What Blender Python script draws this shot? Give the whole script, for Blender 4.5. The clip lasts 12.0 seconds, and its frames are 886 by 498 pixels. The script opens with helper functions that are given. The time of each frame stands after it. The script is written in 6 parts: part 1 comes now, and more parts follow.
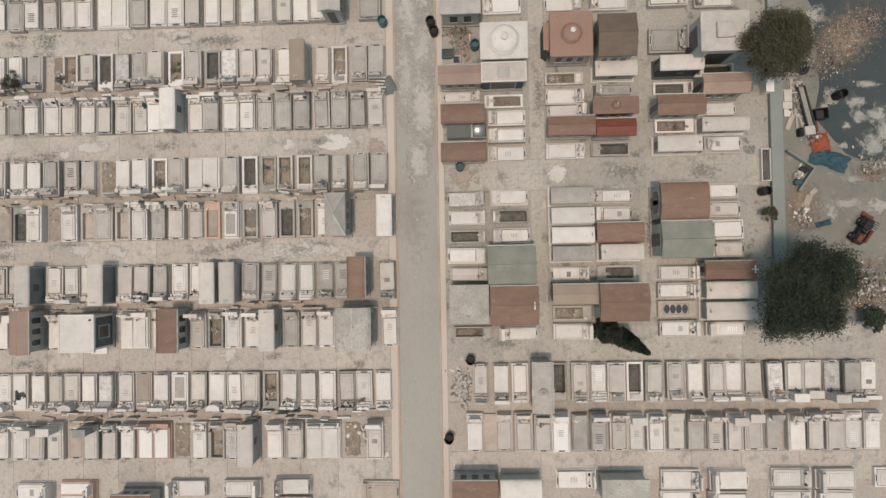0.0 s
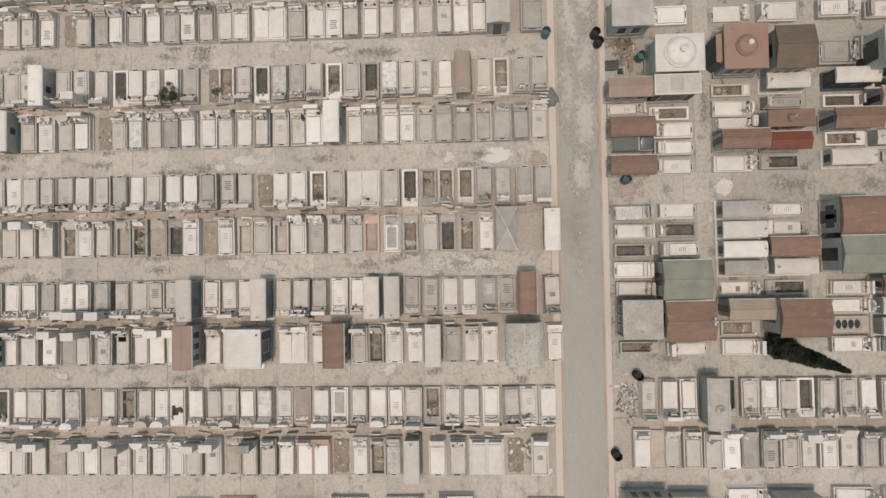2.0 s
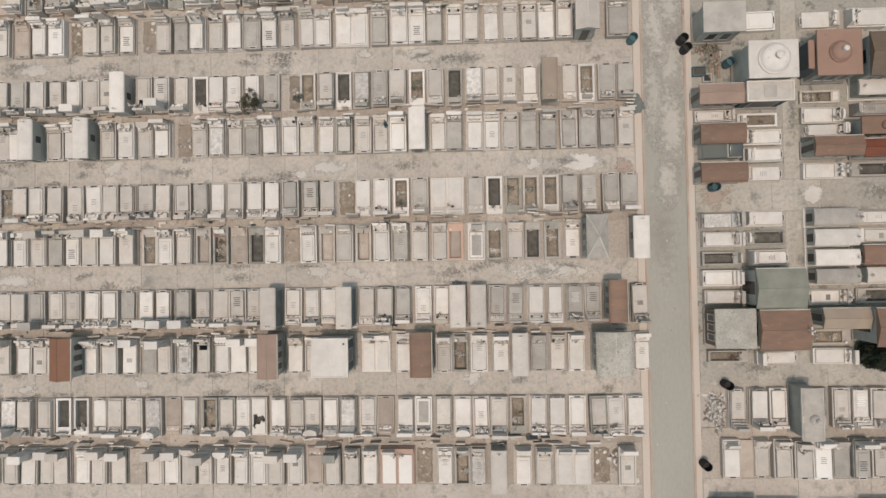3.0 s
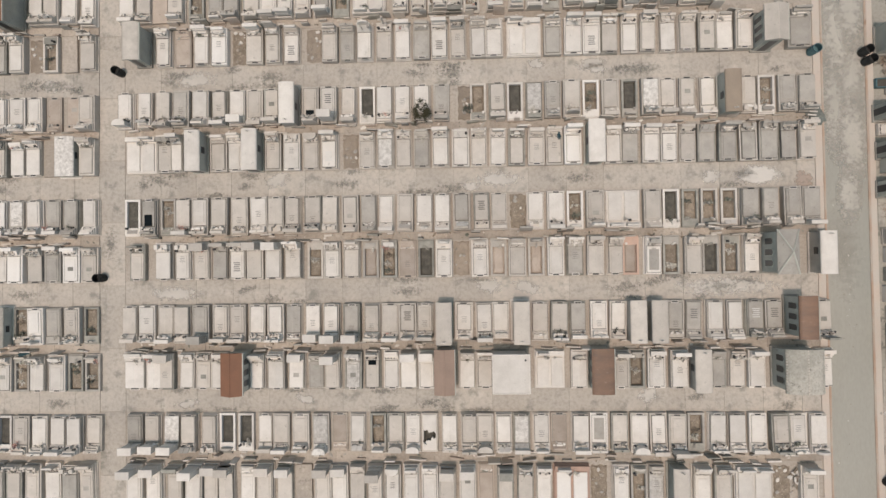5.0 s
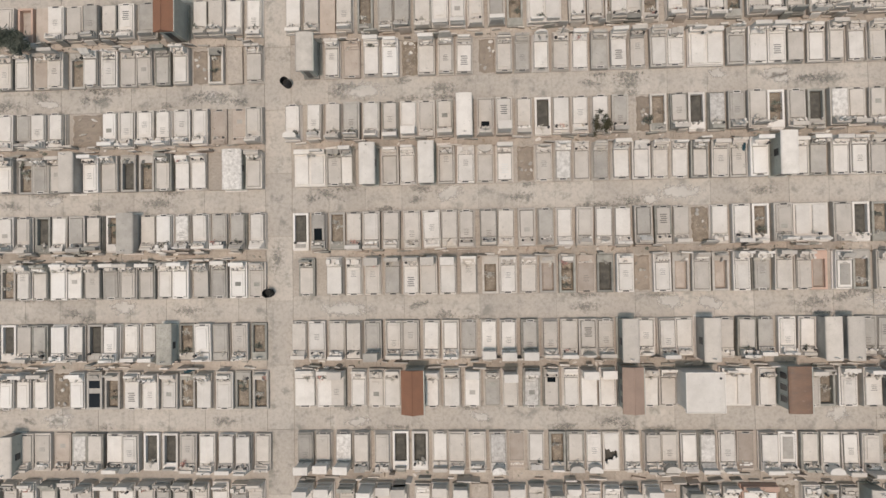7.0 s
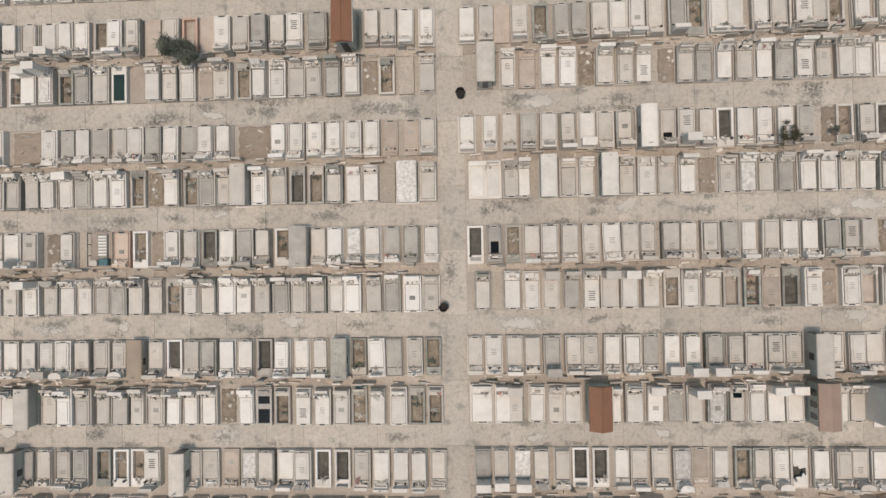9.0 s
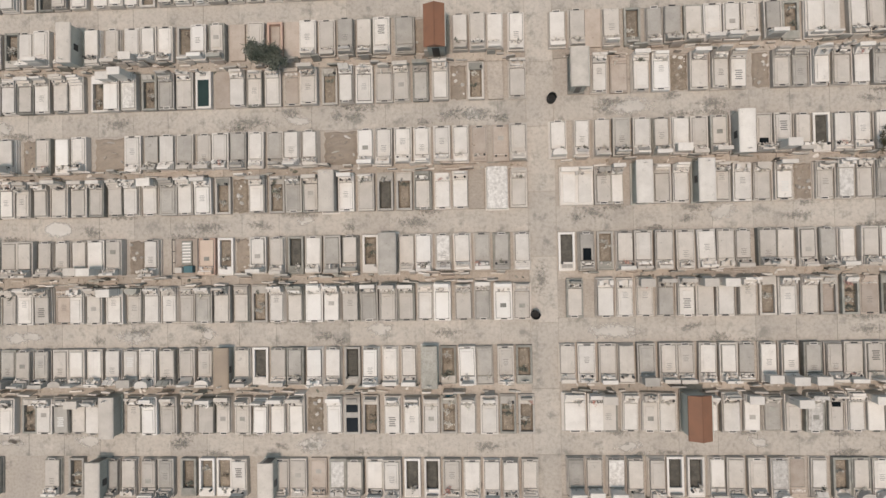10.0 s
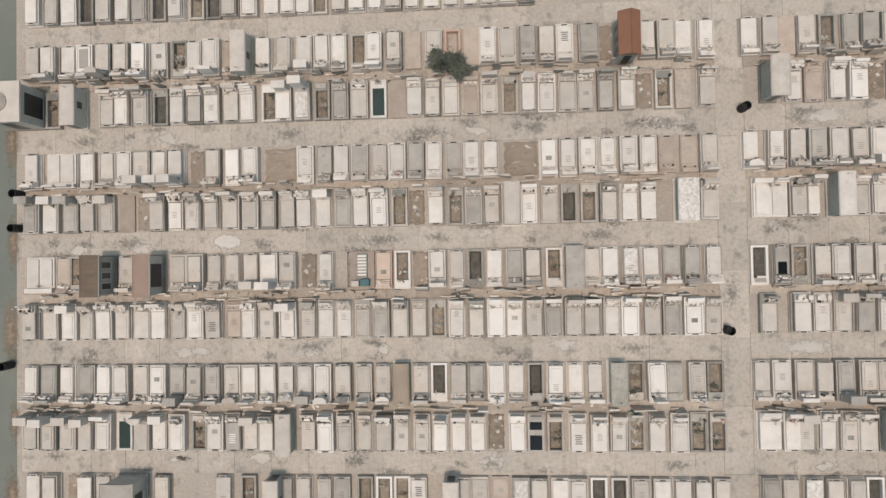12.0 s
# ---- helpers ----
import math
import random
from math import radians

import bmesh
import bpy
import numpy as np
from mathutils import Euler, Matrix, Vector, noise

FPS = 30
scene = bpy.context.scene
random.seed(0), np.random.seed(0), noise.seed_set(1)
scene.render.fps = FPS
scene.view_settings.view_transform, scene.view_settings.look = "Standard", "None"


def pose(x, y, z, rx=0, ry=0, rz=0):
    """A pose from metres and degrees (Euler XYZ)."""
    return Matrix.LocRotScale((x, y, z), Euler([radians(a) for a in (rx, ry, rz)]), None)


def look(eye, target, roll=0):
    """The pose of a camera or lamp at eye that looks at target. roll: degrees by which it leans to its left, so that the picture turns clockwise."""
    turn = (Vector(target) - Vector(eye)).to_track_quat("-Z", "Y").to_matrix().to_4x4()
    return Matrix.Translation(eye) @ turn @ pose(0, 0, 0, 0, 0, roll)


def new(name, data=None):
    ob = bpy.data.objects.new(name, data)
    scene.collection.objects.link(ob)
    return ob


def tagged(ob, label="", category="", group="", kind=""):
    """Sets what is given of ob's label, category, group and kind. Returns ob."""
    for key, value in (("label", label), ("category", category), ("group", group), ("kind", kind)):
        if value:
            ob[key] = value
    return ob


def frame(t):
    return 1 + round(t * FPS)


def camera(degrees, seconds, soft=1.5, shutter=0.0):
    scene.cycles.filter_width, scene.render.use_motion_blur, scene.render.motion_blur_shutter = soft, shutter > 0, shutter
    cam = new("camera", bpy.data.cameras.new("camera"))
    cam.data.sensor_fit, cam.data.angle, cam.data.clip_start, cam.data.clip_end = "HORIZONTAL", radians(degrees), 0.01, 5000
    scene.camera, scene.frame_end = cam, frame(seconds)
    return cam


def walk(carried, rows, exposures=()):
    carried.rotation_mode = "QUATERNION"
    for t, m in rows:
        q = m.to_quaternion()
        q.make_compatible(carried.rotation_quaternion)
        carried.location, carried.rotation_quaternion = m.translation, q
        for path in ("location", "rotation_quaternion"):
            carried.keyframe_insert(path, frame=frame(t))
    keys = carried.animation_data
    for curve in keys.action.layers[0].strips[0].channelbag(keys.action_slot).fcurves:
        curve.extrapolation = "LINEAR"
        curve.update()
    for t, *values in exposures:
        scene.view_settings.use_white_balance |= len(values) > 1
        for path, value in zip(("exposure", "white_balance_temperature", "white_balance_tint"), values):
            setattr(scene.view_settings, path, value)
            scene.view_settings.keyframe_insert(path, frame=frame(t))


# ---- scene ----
cam = camera(73.0, 12.0, soft=1.5)
PATH = [
    (0, -4.758, 2.774, 39.145, 1.117, 2.439, -0.987),
    (0.5, -7.354, 3.027, 39.189, 1.112, 2.480, -0.931),
    (1, -9.942, 3.285, 39.222, 1.139, 2.537, -0.933),
    (1.5, -12.548, 3.537, 39.221, 1.180, 2.609, -0.957),
    (2, -15.187, 3.792, 39.182, 1.214, 2.679, -0.983),
    (2.5, -17.856, 4.060, 39.147, 1.269, 2.758, -1.001),
    (3, -20.571, 4.344, 39.127, 1.286, 2.820, -0.974),
    (5, -31.705, 5.513, 39.032, 1.143, 2.895, -0.796),
    (5.5, -34.483, 5.796, 39.000, 1.139, 2.961, -0.807),
    (6, -37.253, 6.065, 38.933, 1.170, 3.085, -0.830),
    (6.5, -40.027, 6.310, 38.843, 1.195, 3.209, -0.838),
    (7, -42.836, 6.557, 38.769, 1.211, 3.311, -0.897),
    (9, -54.191, 7.604, 38.798, 1.196, 3.382, -0.965),
    (9.5, -57.029, 7.882, 38.757, 1.182, 3.457, -1.006),
    (10, -59.867, 8.156, 38.709, 1.184, 3.555, -1.020),
    (10.5, -62.711, 8.412, 38.658, 1.201, 3.647, -1.001),
    (11, -65.571, 8.662, 38.598, 1.215, 3.741, -0.989),
    (11.5, -68.448, 8.923, 38.531, 1.220, 3.831, -0.974),
    (12, -71.347, 9.187, 38.466, 1.210, 3.912, -0.988),
]
walk(cam, [(t, pose(x, y, z, rx, ry, rz)) for t, x, y, z, rx, ry, rz in PATH], [(0, -0.56, 6500, 23.5), (12, -0.53, 6500, 23.5)])

# ---- daylight: a high hazy sun to the south, and the sky ----
world = bpy.data.worlds.new("world")
scene.world = world
world.use_nodes = True
wn = world.node_tree
sky = wn.nodes.new("ShaderNodeTexSky")
sky.sky_type = "NISHITA"
sky.sun_disc = False
sky.sun_elevation = radians(81)
sky.sun_rotation = radians(204)
sky.dust_density = 4.0
haze = wn.nodes.new("ShaderNodeMix")
haze.data_type, haze.blend_type = "RGBA", "MULTIPLY"
haze.inputs[0].default_value = 1.0
haze.inputs[7].default_value = (0.83, 1.03, 0.87, 1)
wn.links.new(sky.outputs[0], haze.inputs[6])
wn.links.new(haze.outputs[2], wn.nodes["Background"].inputs[0])
wn.nodes["Background"].inputs[1].default_value = 0.185
sun_data = bpy.data.lights.new("sun", "SUN")
sun_data.energy = 2.42
sun_data.angle = radians(2.2)
sun_data.color = (1.0, 0.850, 0.708)
sun = new("sun", sun_data)
sun.matrix_world = look((-3.2, -7.2, 50), (0, 0, 0))

# ---- materials ----
def surface(name, base, other, size=1.5, rough=0.85, bump=0.25, spread=0.22, fine=22.0, speck=None, speck_at=0.62, gloss=0.3, stretch=(1, 1, 1), metal=0.0, local=True, amount=1.0, pale=None, edge=0.05):
    """A weathered surface: broad stains from base to other, fine grain, optional specks, and a tone that differs from piece to piece."""
    m = bpy.data.materials.new(name)
    m.use_nodes = True
    n, ln = m.node_tree.nodes, m.node_tree.links
    bsdf = n["Principled BSDF"]
    info = n.new("ShaderNodeObjectInfo")
    coords = n.new("ShaderNodeTexCoord")
    mapping = n.new("ShaderNodeMapping")
    mapping.inputs["Scale"].default_value = stretch
    if local:
        ln.new(coords.outputs["Object"], mapping.inputs[0])
    else:
        ln.new(n.new("ShaderNodeNewGeometry").outputs["Position"], mapping.inputs[0])
    shift = n.new("ShaderNodeMath")
    shift.operation = "MULTIPLY"
    shift.inputs[1].default_value = 60.0
    ln.new(info.outputs["Random"], shift.inputs[0])

    def grain(scale, detail, rough_=0.6):
        t = n.new("ShaderNodeTexNoise")
        t.noise_dimensions = "4D"
        t.inputs["Scale"].default_value = scale
        t.inputs["Detail"].default_value = detail
        t.inputs["Roughness"].default_value = rough_
        ln.new(mapping.outputs[0], t.inputs["Vector"])
        if local:
            ln.new(shift.outputs[0], t.inputs["W"])
        return t.outputs["Fac"]

    def ramp(fac, a, b):
        r = n.new("ShaderNodeMapRange")
        r.inputs["From Min"].default_value, r.inputs["From Max"].default_value = a, b
        ln.new(fac, r.inputs["Value"])
        return r.outputs["Result"]

    def blend(fac, a, b, kind="MIX"):
        x = n.new("ShaderNodeMix")
        x.data_type, x.blend_type = "RGBA", kind
        for v, k in ((fac, 0), (a, 6), (b, 7)):
            if isinstance(v, tuple):
                x.inputs[k].default_value = (*v, 1)
            elif isinstance(v, float):
                x.inputs[k].default_value = v
            else:
                ln.new(v, x.inputs[k])
        return x.outputs[2]

    broad = ramp(grain(size, 5), 0.38, 0.66)
    colour = blend(broad, base, other)
    small = grain(fine, 4, 0.7)
    colour = blend(ramp(small, 0.45, 0.80), colour, tuple(c * 0.74 for c in other)) if amount > 1 else blend(0.16, colour, blend(ramp(small, 0.3, 0.7), (0.25, 0.25, 0.25), (1.0, 1.0, 1.0)), "MULTIPLY")
    if speck:
        colour = blend(ramp(grain(size * 3.1, 8, 0.68), speck_at, speck_at + edge), colour, speck)
    if pale:
        colour = blend(ramp(grain(size * 2.1, 8, 0.7), 0.575, 0.575 + edge), colour, pale)
    tone = n.new("ShaderNodeMapRange")
    tone.inputs["To Min"].default_value, tone.inputs["To Max"].default_value = 1 - spread, 1 + spread * 0.55
    ln.new(info.outputs["Random"], tone.inputs["Value"])
    hsv = n.new("ShaderNodeHueSaturation")
    ln.new(tone.outputs[0], hsv.inputs["Value"])
    ln.new(colour, hsv.inputs["Color"])
    ln.new(hsv.outputs[0], bsdf.inputs["Base Color"])
    bsdf.inputs["Roughness"].default_value = rough
    bsdf.inputs["Specular IOR Level"].default_value = gloss
    bsdf.inputs["Metallic"].default_value = metal
    if bump:
        b = n.new("ShaderNodeBump")
        b.inputs["Strength"].default_value = bump
        b.inputs["Distance"].default_value = 0.02
        ln.new(small, b.inputs["Height"])
        ln.new(b.outputs[0], bsdf.inputs["Normal"])
    return m


CREAM = surface("cream_plaster", (0.60, 0.54, 0.477), (0.52, 0.467, 0.41), speck=(0.33, 0.30, 0.262), speck_at=0.595, spread=0.16, edge=0.1)
WHITE = surface("white_limewash", (0.72, 0.666, 0.605), (0.635, 0.582, 0.524), speck=(0.43, 0.398, 0.352), speck_at=0.605, spread=0.14, edge=0.1)
BRIGHT = surface("fresh_white_paint", (0.79, 0.745, 0.69), (0.74, 0.69, 0.635), spread=0.06)
GREY = surface("grey_concrete", (0.455, 0.417, 0.37), (0.365, 0.335, 0.297), speck=(0.23, 0.215, 0.19), speck_at=0.60, spread=0.15, edge=0.1)
PLINTH = surface("plinth_concrete", (0.37, 0.348, 0.305), (0.255, 0.248, 0.215), size=2.0, spread=0.3, speck=(0.17, 0.15, 0.13), speck_at=0.66)
PLINTH_PALE = surface("pale_plinth_plaster", (0.56, 0.507, 0.448), (0.46, 0.415, 0.363), size=2.0, spread=0.25)
TAN = surface("tan_screed", (0.49, 0.41, 0.345), (0.41, 0.335, 0.275), speck=(0.22, 0.16, 0.12), speck_at=0.62)
PINK = surface("pinkish_plaster", (0.55, 0.37, 0.29), (0.48, 0.34, 0.27))
PEACH = surface("peach_paint", (0.63, 0.495, 0.395), (0.57, 0.44, 0.35), spread=0.05)
MARBLE = surface("veined_marble", (0.70, 0.66, 0.61), (0.46, 0.42, 0.38), size=5.0, speck=(0.26, 0.23, 0.20), speck_at=0.60)
SOIL = surface("dry_soil", (0.31, 0.25, 0.19), (0.20, 0.16, 0.12), size=3.0, bump=0.8, speck=(0.40, 0.34, 0.28), speck_at=0.57)
DARK_SOIL = surface("dark_soil", (0.145, 0.13, 0.107), (0.082, 0.075, 0.063), size=3.0, bump=0.8, speck=(0.20, 0.17, 0.13), speck_at=0.61)
GLASS_DARK = surface("dark_polished_stone", (0.009, 0.028, 0.023), (0.014, 0.036, 0.03), rough=0.25, gloss=0.5, bump=0.0)
GRAVE_PANE = surface("dark_grave_pane", (0.014, 0.02, 0.026), (0.024, 0.03, 0.036), rough=0.65, gloss=0.1, bump=0.0)
HOLE_BLACK = surface("painted_hole_black", (0.008, 0.012, 0.015), (0.014, 0.018, 0.02), rough=0.9, gloss=0.05, bump=0.0)
SHADE_GLASS = surface("dark_niche_pane", (0.02, 0.026, 0.03), (0.035, 0.04, 0.045), rough=0.3, gloss=0.5, bump=0.0)
BROWN_ROOF = surface("brown_roof_sheet", (0.25, 0.150, 0.102), (0.195, 0.124, 0.09), size=0.9, spread=0.12, rough=0.6, stretch=(1, 3, 1), speck=(0.165, 0.12, 0.095), speck_at=0.55, edge=0.12, pale=(0.31, 0.215, 0.165))
ROSE_ROOF = surface("rose_brown_rendered_roof", (0.335, 0.207, 0.153), (0.29, 0.187, 0.142), size=1.1, spread=0.04, rough=0.75, speck=(0.20, 0.135, 0.105), speck_at=0.62, edge=0.1)
RED_ROOF = surface("faded_red_roof_sheet", (0.255, 0.122, 0.073), (0.22, 0.11, 0.068), size=1.2, spread=0.08, rough=0.6)
ORANGE_ROOF = surface("bright_red_roof_sheet", (0.20, 0.062, 0.032), (0.145, 0.052, 0.032), size=1.6, spread=0.04, rough=0.5, stretch=(1, 4, 1))
TAN_ROOF = surface("tan_roof_sheet", (0.375, 0.265, 0.207), (0.31, 0.222, 0.174), size=0.9, spread=0.08, rough=0.7)
GREEN_ROOF = surface("grey_green_roof", (0.20, 0.205, 0.165), (0.27, 0.265, 0.215), size=0.8, spread=0.08, rough=0.75, speck=(0.18, 0.18, 0.16), speck_at=0.62)
CONC_ROOF = surface("weathered_concrete_roof", (0.46, 0.427, 0.372), (0.31, 0.293, 0.25), size=0.9, speck=(0.22, 0.208, 0.18), speck_at=0.60, fine=9.0, amount=2, spread=0.1)
DARK_ROOF = surface("grey_brown_roof_sheet", (0.18, 0.128, 0.09), (0.135, 0.102, 0.077), size=0.9, spread=0.08, rough=0.65, stretch=(1, 3, 1))
WALL_GREY = surface("grey_rendered_wall", (0.51, 0.50, 0.44), (0.42, 0.415, 0.365), speck=(0.27, 0.27, 0.24), speck_at=0.6, edge=0.1)
WALL_PALE = surface("pale_rendered_wall", (0.52, 0.48, 0.43), (0.40, 0.37, 0.33))
SANDY = surface("sandy_soil", (0.345, 0.282, 0.224), (0.265, 0.215, 0.168), size=1.4, bump=0.8, speck=(0.20, 0.17, 0.14), speck_at=0.57, edge=0.1)
EARTH = surface("bare_earth", (0.45, 0.394, 0.337), (0.375, 0.327, 0.279), size=0.35, fine=6.0, speck=(0.25, 0.225, 0.195), speck_at=0.58, local=False, spread=0.0, bump=0.4, amount=2, edge=0.1)
PATH_CONC = surface("worn_path_concrete", (0.505, 0.446, 0.384), (0.44, 0.39, 0.337), size=0.34, fine=4.5, speck=(0.29, 0.268, 0.23), speck_at=0.525, local=False, spread=0.10, bump=0.3, amount=2, pale=(0.56, 0.50, 0.437), edge=0.11)
GREY_EARTH = surface("grey_trodden_earth", (0.40, 0.364, 0.312), (0.315, 0.293, 0.25), size=0.35, fine=6.0, speck=(0.185, 0.18, 0.155), speck_at=0.55, local=False, spread=0.0, bump=0.4, amount=2)
PATH_GREY = surface("stained_path_concrete", (0.45, 0.406, 0.347), (0.365, 0.335, 0.286), size=0.34, fine=4.5, speck=(0.235, 0.222, 0.19), speck_at=0.535, local=False, spread=0.10, bump=0.3, amount=2, pale=(0.53, 0.48, 0.415), edge=0.11)
ALLEY = surface("tan_alley_screed", (0.46, 0.392, 0.328), (0.38, 0.328, 0.276), size=0.8, fine=6.0, speck=(0.22, 0.195, 0.163), speck_at=0.58, local=False, spread=0.2, amount=2, pale=(0.52, 0.447, 0.374), edge=0.1)
# shade of the groove round each slab, put into its bed's colour
GROOVE_FAINT = surface("faint_groove_shade", (0.36, 0.332, 0.29), (0.27, 0.25, 0.215), spread=0.3)
GROOVE_DARK = surface("dark_groove_shade", (0.17, 0.155, 0.135), (0.24, 0.22, 0.19), spread=0.3)
ROAD = surface("worn_road", (0.33, 0.318, 0.275), (0.385, 0.362, 0.313), size=0.16, fine=7.0, speck=(0.40, 0.36, 0.32), speck_at=0.66, local=False, spread=0.0, stretch=(1, 0.35, 1))
DARK_ROAD = surface("dark_worn_road", (0.165, 0.183, 0.158), (0.205, 0.213, 0.18), size=0.2, fine=7.0, local=False, spread=0.0)
KERB_STONE = surface("salmon_kerb_paint", (0.44, 0.30, 0.22), (0.47, 0.415, 0.355), size=0.45, speck=(0.30, 0.20, 0.14), speck_at=0.6, local=False, spread=0.0)
KERB = surface("faded_salmon_kerb", (0.57, 0.47, 0.395), (0.54, 0.485, 0.42), size=0.8, speck=(0.47, 0.40, 0.345), speck_at=0.60, local=False, spread=0.0)
YARD = surface("stained_yard", (0.056, 0.070, 0.074), (0.080, 0.090, 0.088), size=0.30, rough=0.95, gloss=0.1, speck=(0.17, 0.17, 0.15), speck_at=0.63, local=False, spread=0.0, edge=0.12)
YARD_GREY = surface("dusty_yard_concrete", (0.20, 0.192, 0.163), (0.27, 0.25, 0.21), size=0.35, rough=0.95, gloss=0.1, speck=(0.13, 0.13, 0.115), speck_at=0.58, local=False, spread=0.0, edge=0.12, pale=(0.33, 0.30, 0.255))
MOSS = surface("dark_mossy_bed", (0.030, 0.036, 0.020), (0.045, 0.046, 0.028), size=3.0, bump=0.6)
WALL_BROWN = surface("red_brown_rendered_wall", (0.27, 0.18, 0.135), (0.21, 0.15, 0.115))
WALL_SHADE = surface("shaded_wall_slate", (0.20, 0.222, 0.21), (0.145, 0.165, 0.158))
WALL_DARK = surface("slate_and_shade_wall", (0.075, 0.092, 0.098), (0.10, 0.115, 0.115))
BEIGE_ROOF = surface("beige_roof_sheet", (0.36, 0.285, 0.215), (0.31, 0.245, 0.19), size=0.9, spread=0.05, rough=0.7)
CANAL = surface("grey_blue_coping", (0.225, 0.245, 0.22), (0.265, 0.27, 0.24), size=0.6, local=False)
RUBBLE = surface("broken_rubble", (0.42, 0.37, 0.31), (0.26, 0.21, 0.17), spread=0.4)
VASE_DARK = surface("dark_metal", (0.045, 0.042, 0.04), (0.03, 0.03, 0.03), rough=0.5)
LETTERS = surface("grey_lettering", (0.20, 0.19, 0.175), (0.16, 0.15, 0.14), bump=0.0)
PALE_LETTERS = surface("pale_lettering", (0.80, 0.78, 0.74), (0.74, 0.72, 0.68), bump=0.0)
GREENERY = surface("dusty_greenery", (0.13, 0.14, 0.11), (0.24, 0.235, 0.19), size=6.0, spread=0.4)
DRY_FLOWERS = surface("faded_flowers", (0.64, 0.59, 0.52), (0.42, 0.395, 0.335), size=9.0, spread=0.3)
PINK_FLOWERS = surface("pink_flowers", (0.58, 0.30, 0.25), (0.60, 0.42, 0.35), size=9.0)
TEAL = surface("teal_paint", (0.075, 0.15, 0.165), (0.10, 0.17, 0.18))
BLUE_TARP = surface("blue_tarpaulin", (0.03, 0.088, 0.115), (0.065, 0.125, 0.14), size=4.0, bump=0.8)
RED_SHEET = surface("faded_orange_red_sheet", (0.33, 0.085, 0.042), (0.25, 0.075, 0.042), size=2.0, rough=0.6)
RED_METAL = surface("rusty_red_metal", (0.24, 0.065, 0.035), (0.13, 0.055, 0.04), size=3.0)
BLACK_PLASTIC = surface("black_plastic", (0.028, 0.029, 0.029), (0.045, 0.044, 0.042), rough=0.6, gloss=0.15)
BARK = surface("bark", (0.14, 0.10, 0.07), (0.09, 0.07, 0.05), bump=0.8)
LEAF = surface("olive_leaves", (0.062, 0.062, 0.036), (0.11, 0.098, 0.058), size=0.9, fine=3.0, spread=0.2)
LEAF_FEATHER = surface("feathery_leaves", (0.036, 0.052, 0.036), (0.082, 0.094, 0.06), size=0.9, fine=3.0, spread=0.2)
LEAF_DUSTY = surface("dusty_conifer_leaves", (0.10, 0.118, 0.092), (0.21, 0.22, 0.175), size=1.2, fine=3.0, spread=0.2)
LEAF_BLACK = surface("cypress_leaves", (0.020, 0.028, 0.018), (0.048, 0.052, 0.030), size=1.2, fine=3.0, spread=0.2)
TEAL_GREY = surface("teal_grey_panel", (0.16, 0.18, 0.17), (0.20, 0.21, 0.19))
WOOD = surface("weathered_brown_wood", (0.33, 0.235, 0.17), (0.25, 0.18, 0.13), size=2.0, stretch=(1, 6, 1))
POLISHED = surface("polished_teal_panel", (0.10, 0.115, 0.115), (0.13, 0.14, 0.135), rough=0.16, gloss=0.5, bump=0.0)


def faded(name, base, other, size=1.1, strength=0.85, break_up=2.5, offset=-0.3, soft=0.48, scale=2.6):
    """A stain that thins out unevenly towards its rim. Its object spans -1 to 1 across."""
    m = surface(name, base, other, size=size, spread=0.05)
    n, ln = m.node_tree.nodes, m.node_tree.links
    bsdf, out = n["Principled BSDF"], n["Material Output"]
    coords = n.new("ShaderNodeTexCoord")
    far = n.new("ShaderNodeVectorMath")
    far.operation = "LENGTH"
    ln.new(coords.outputs["Object"], far.inputs[0])
    info = n.new("ShaderNodeNewGeometry")
    t = n.new("ShaderNodeTexNoise")
    t.inputs["Scale"].default_value, t.inputs["Detail"].default_value, t.inputs["Roughness"].default_value = scale, 6.0, 0.7
    ln.new(info.outputs["Position"], t.inputs["Vector"])
    add = n.new("ShaderNodeMath")
    add.operation = "MULTIPLY_ADD"
    add.inputs[1].default_value = break_up
    ln.new(t.outputs["Fac"], add.inputs[0])
    neg = n.new("ShaderNodeMath")
    neg.operation = "MULTIPLY_ADD"
    neg.inputs[1].default_value, neg.inputs[2].default_value = -1.0, offset
    ln.new(far.outputs["Value"], neg.inputs[0])
    ln.new(neg.outputs[0], add.inputs[2])
    r = n.new("ShaderNodeMapRange")
    r.inputs["From Min"].default_value, r.inputs["From Max"].default_value, r.inputs["To Max"].default_value = 0.12, 0.12 + soft, strength
    ln.new(add.outputs[0], r.inputs["Value"])
    mix = n.new("ShaderNodeMixShader")
    ln.new(r.outputs[0], mix.inputs[0])
    ln.new(n.new("ShaderNodeBsdfTransparent").outputs[0], mix.inputs[1])
    ln.new(bsdf.outputs[0], mix.inputs[2])
    ln.new(mix.outputs[0], out.inputs["Surface"])
    return m


LIME = faded("spilled_lime", (0.66, 0.608, 0.545), (0.57, 0.52, 0.46), strength=0.85, offset=-0.12)
THICK_LIME = faded("thick_spilled_lime", (0.70, 0.65, 0.59), (0.62, 0.57, 0.51), strength=0.92, break_up=1.3, offset=0.4, soft=0.3)
ROAD_DUST = faded("road_dust", (0.53, 0.488, 0.428), (0.46, 0.425, 0.37), strength=0.95, break_up=3.0, offset=0.1, soft=1.1)
ROAD_SAND = faded("sandy_road_stain", (0.36, 0.315, 0.265), (0.32, 0.285, 0.245), strength=0.4, break_up=2.0, offset=-0.1, soft=1.2)
PINK_STAIN = faded("pinkish_stain", (0.48, 0.37, 0.30), (0.46, 0.38, 0.32), strength=0.8)
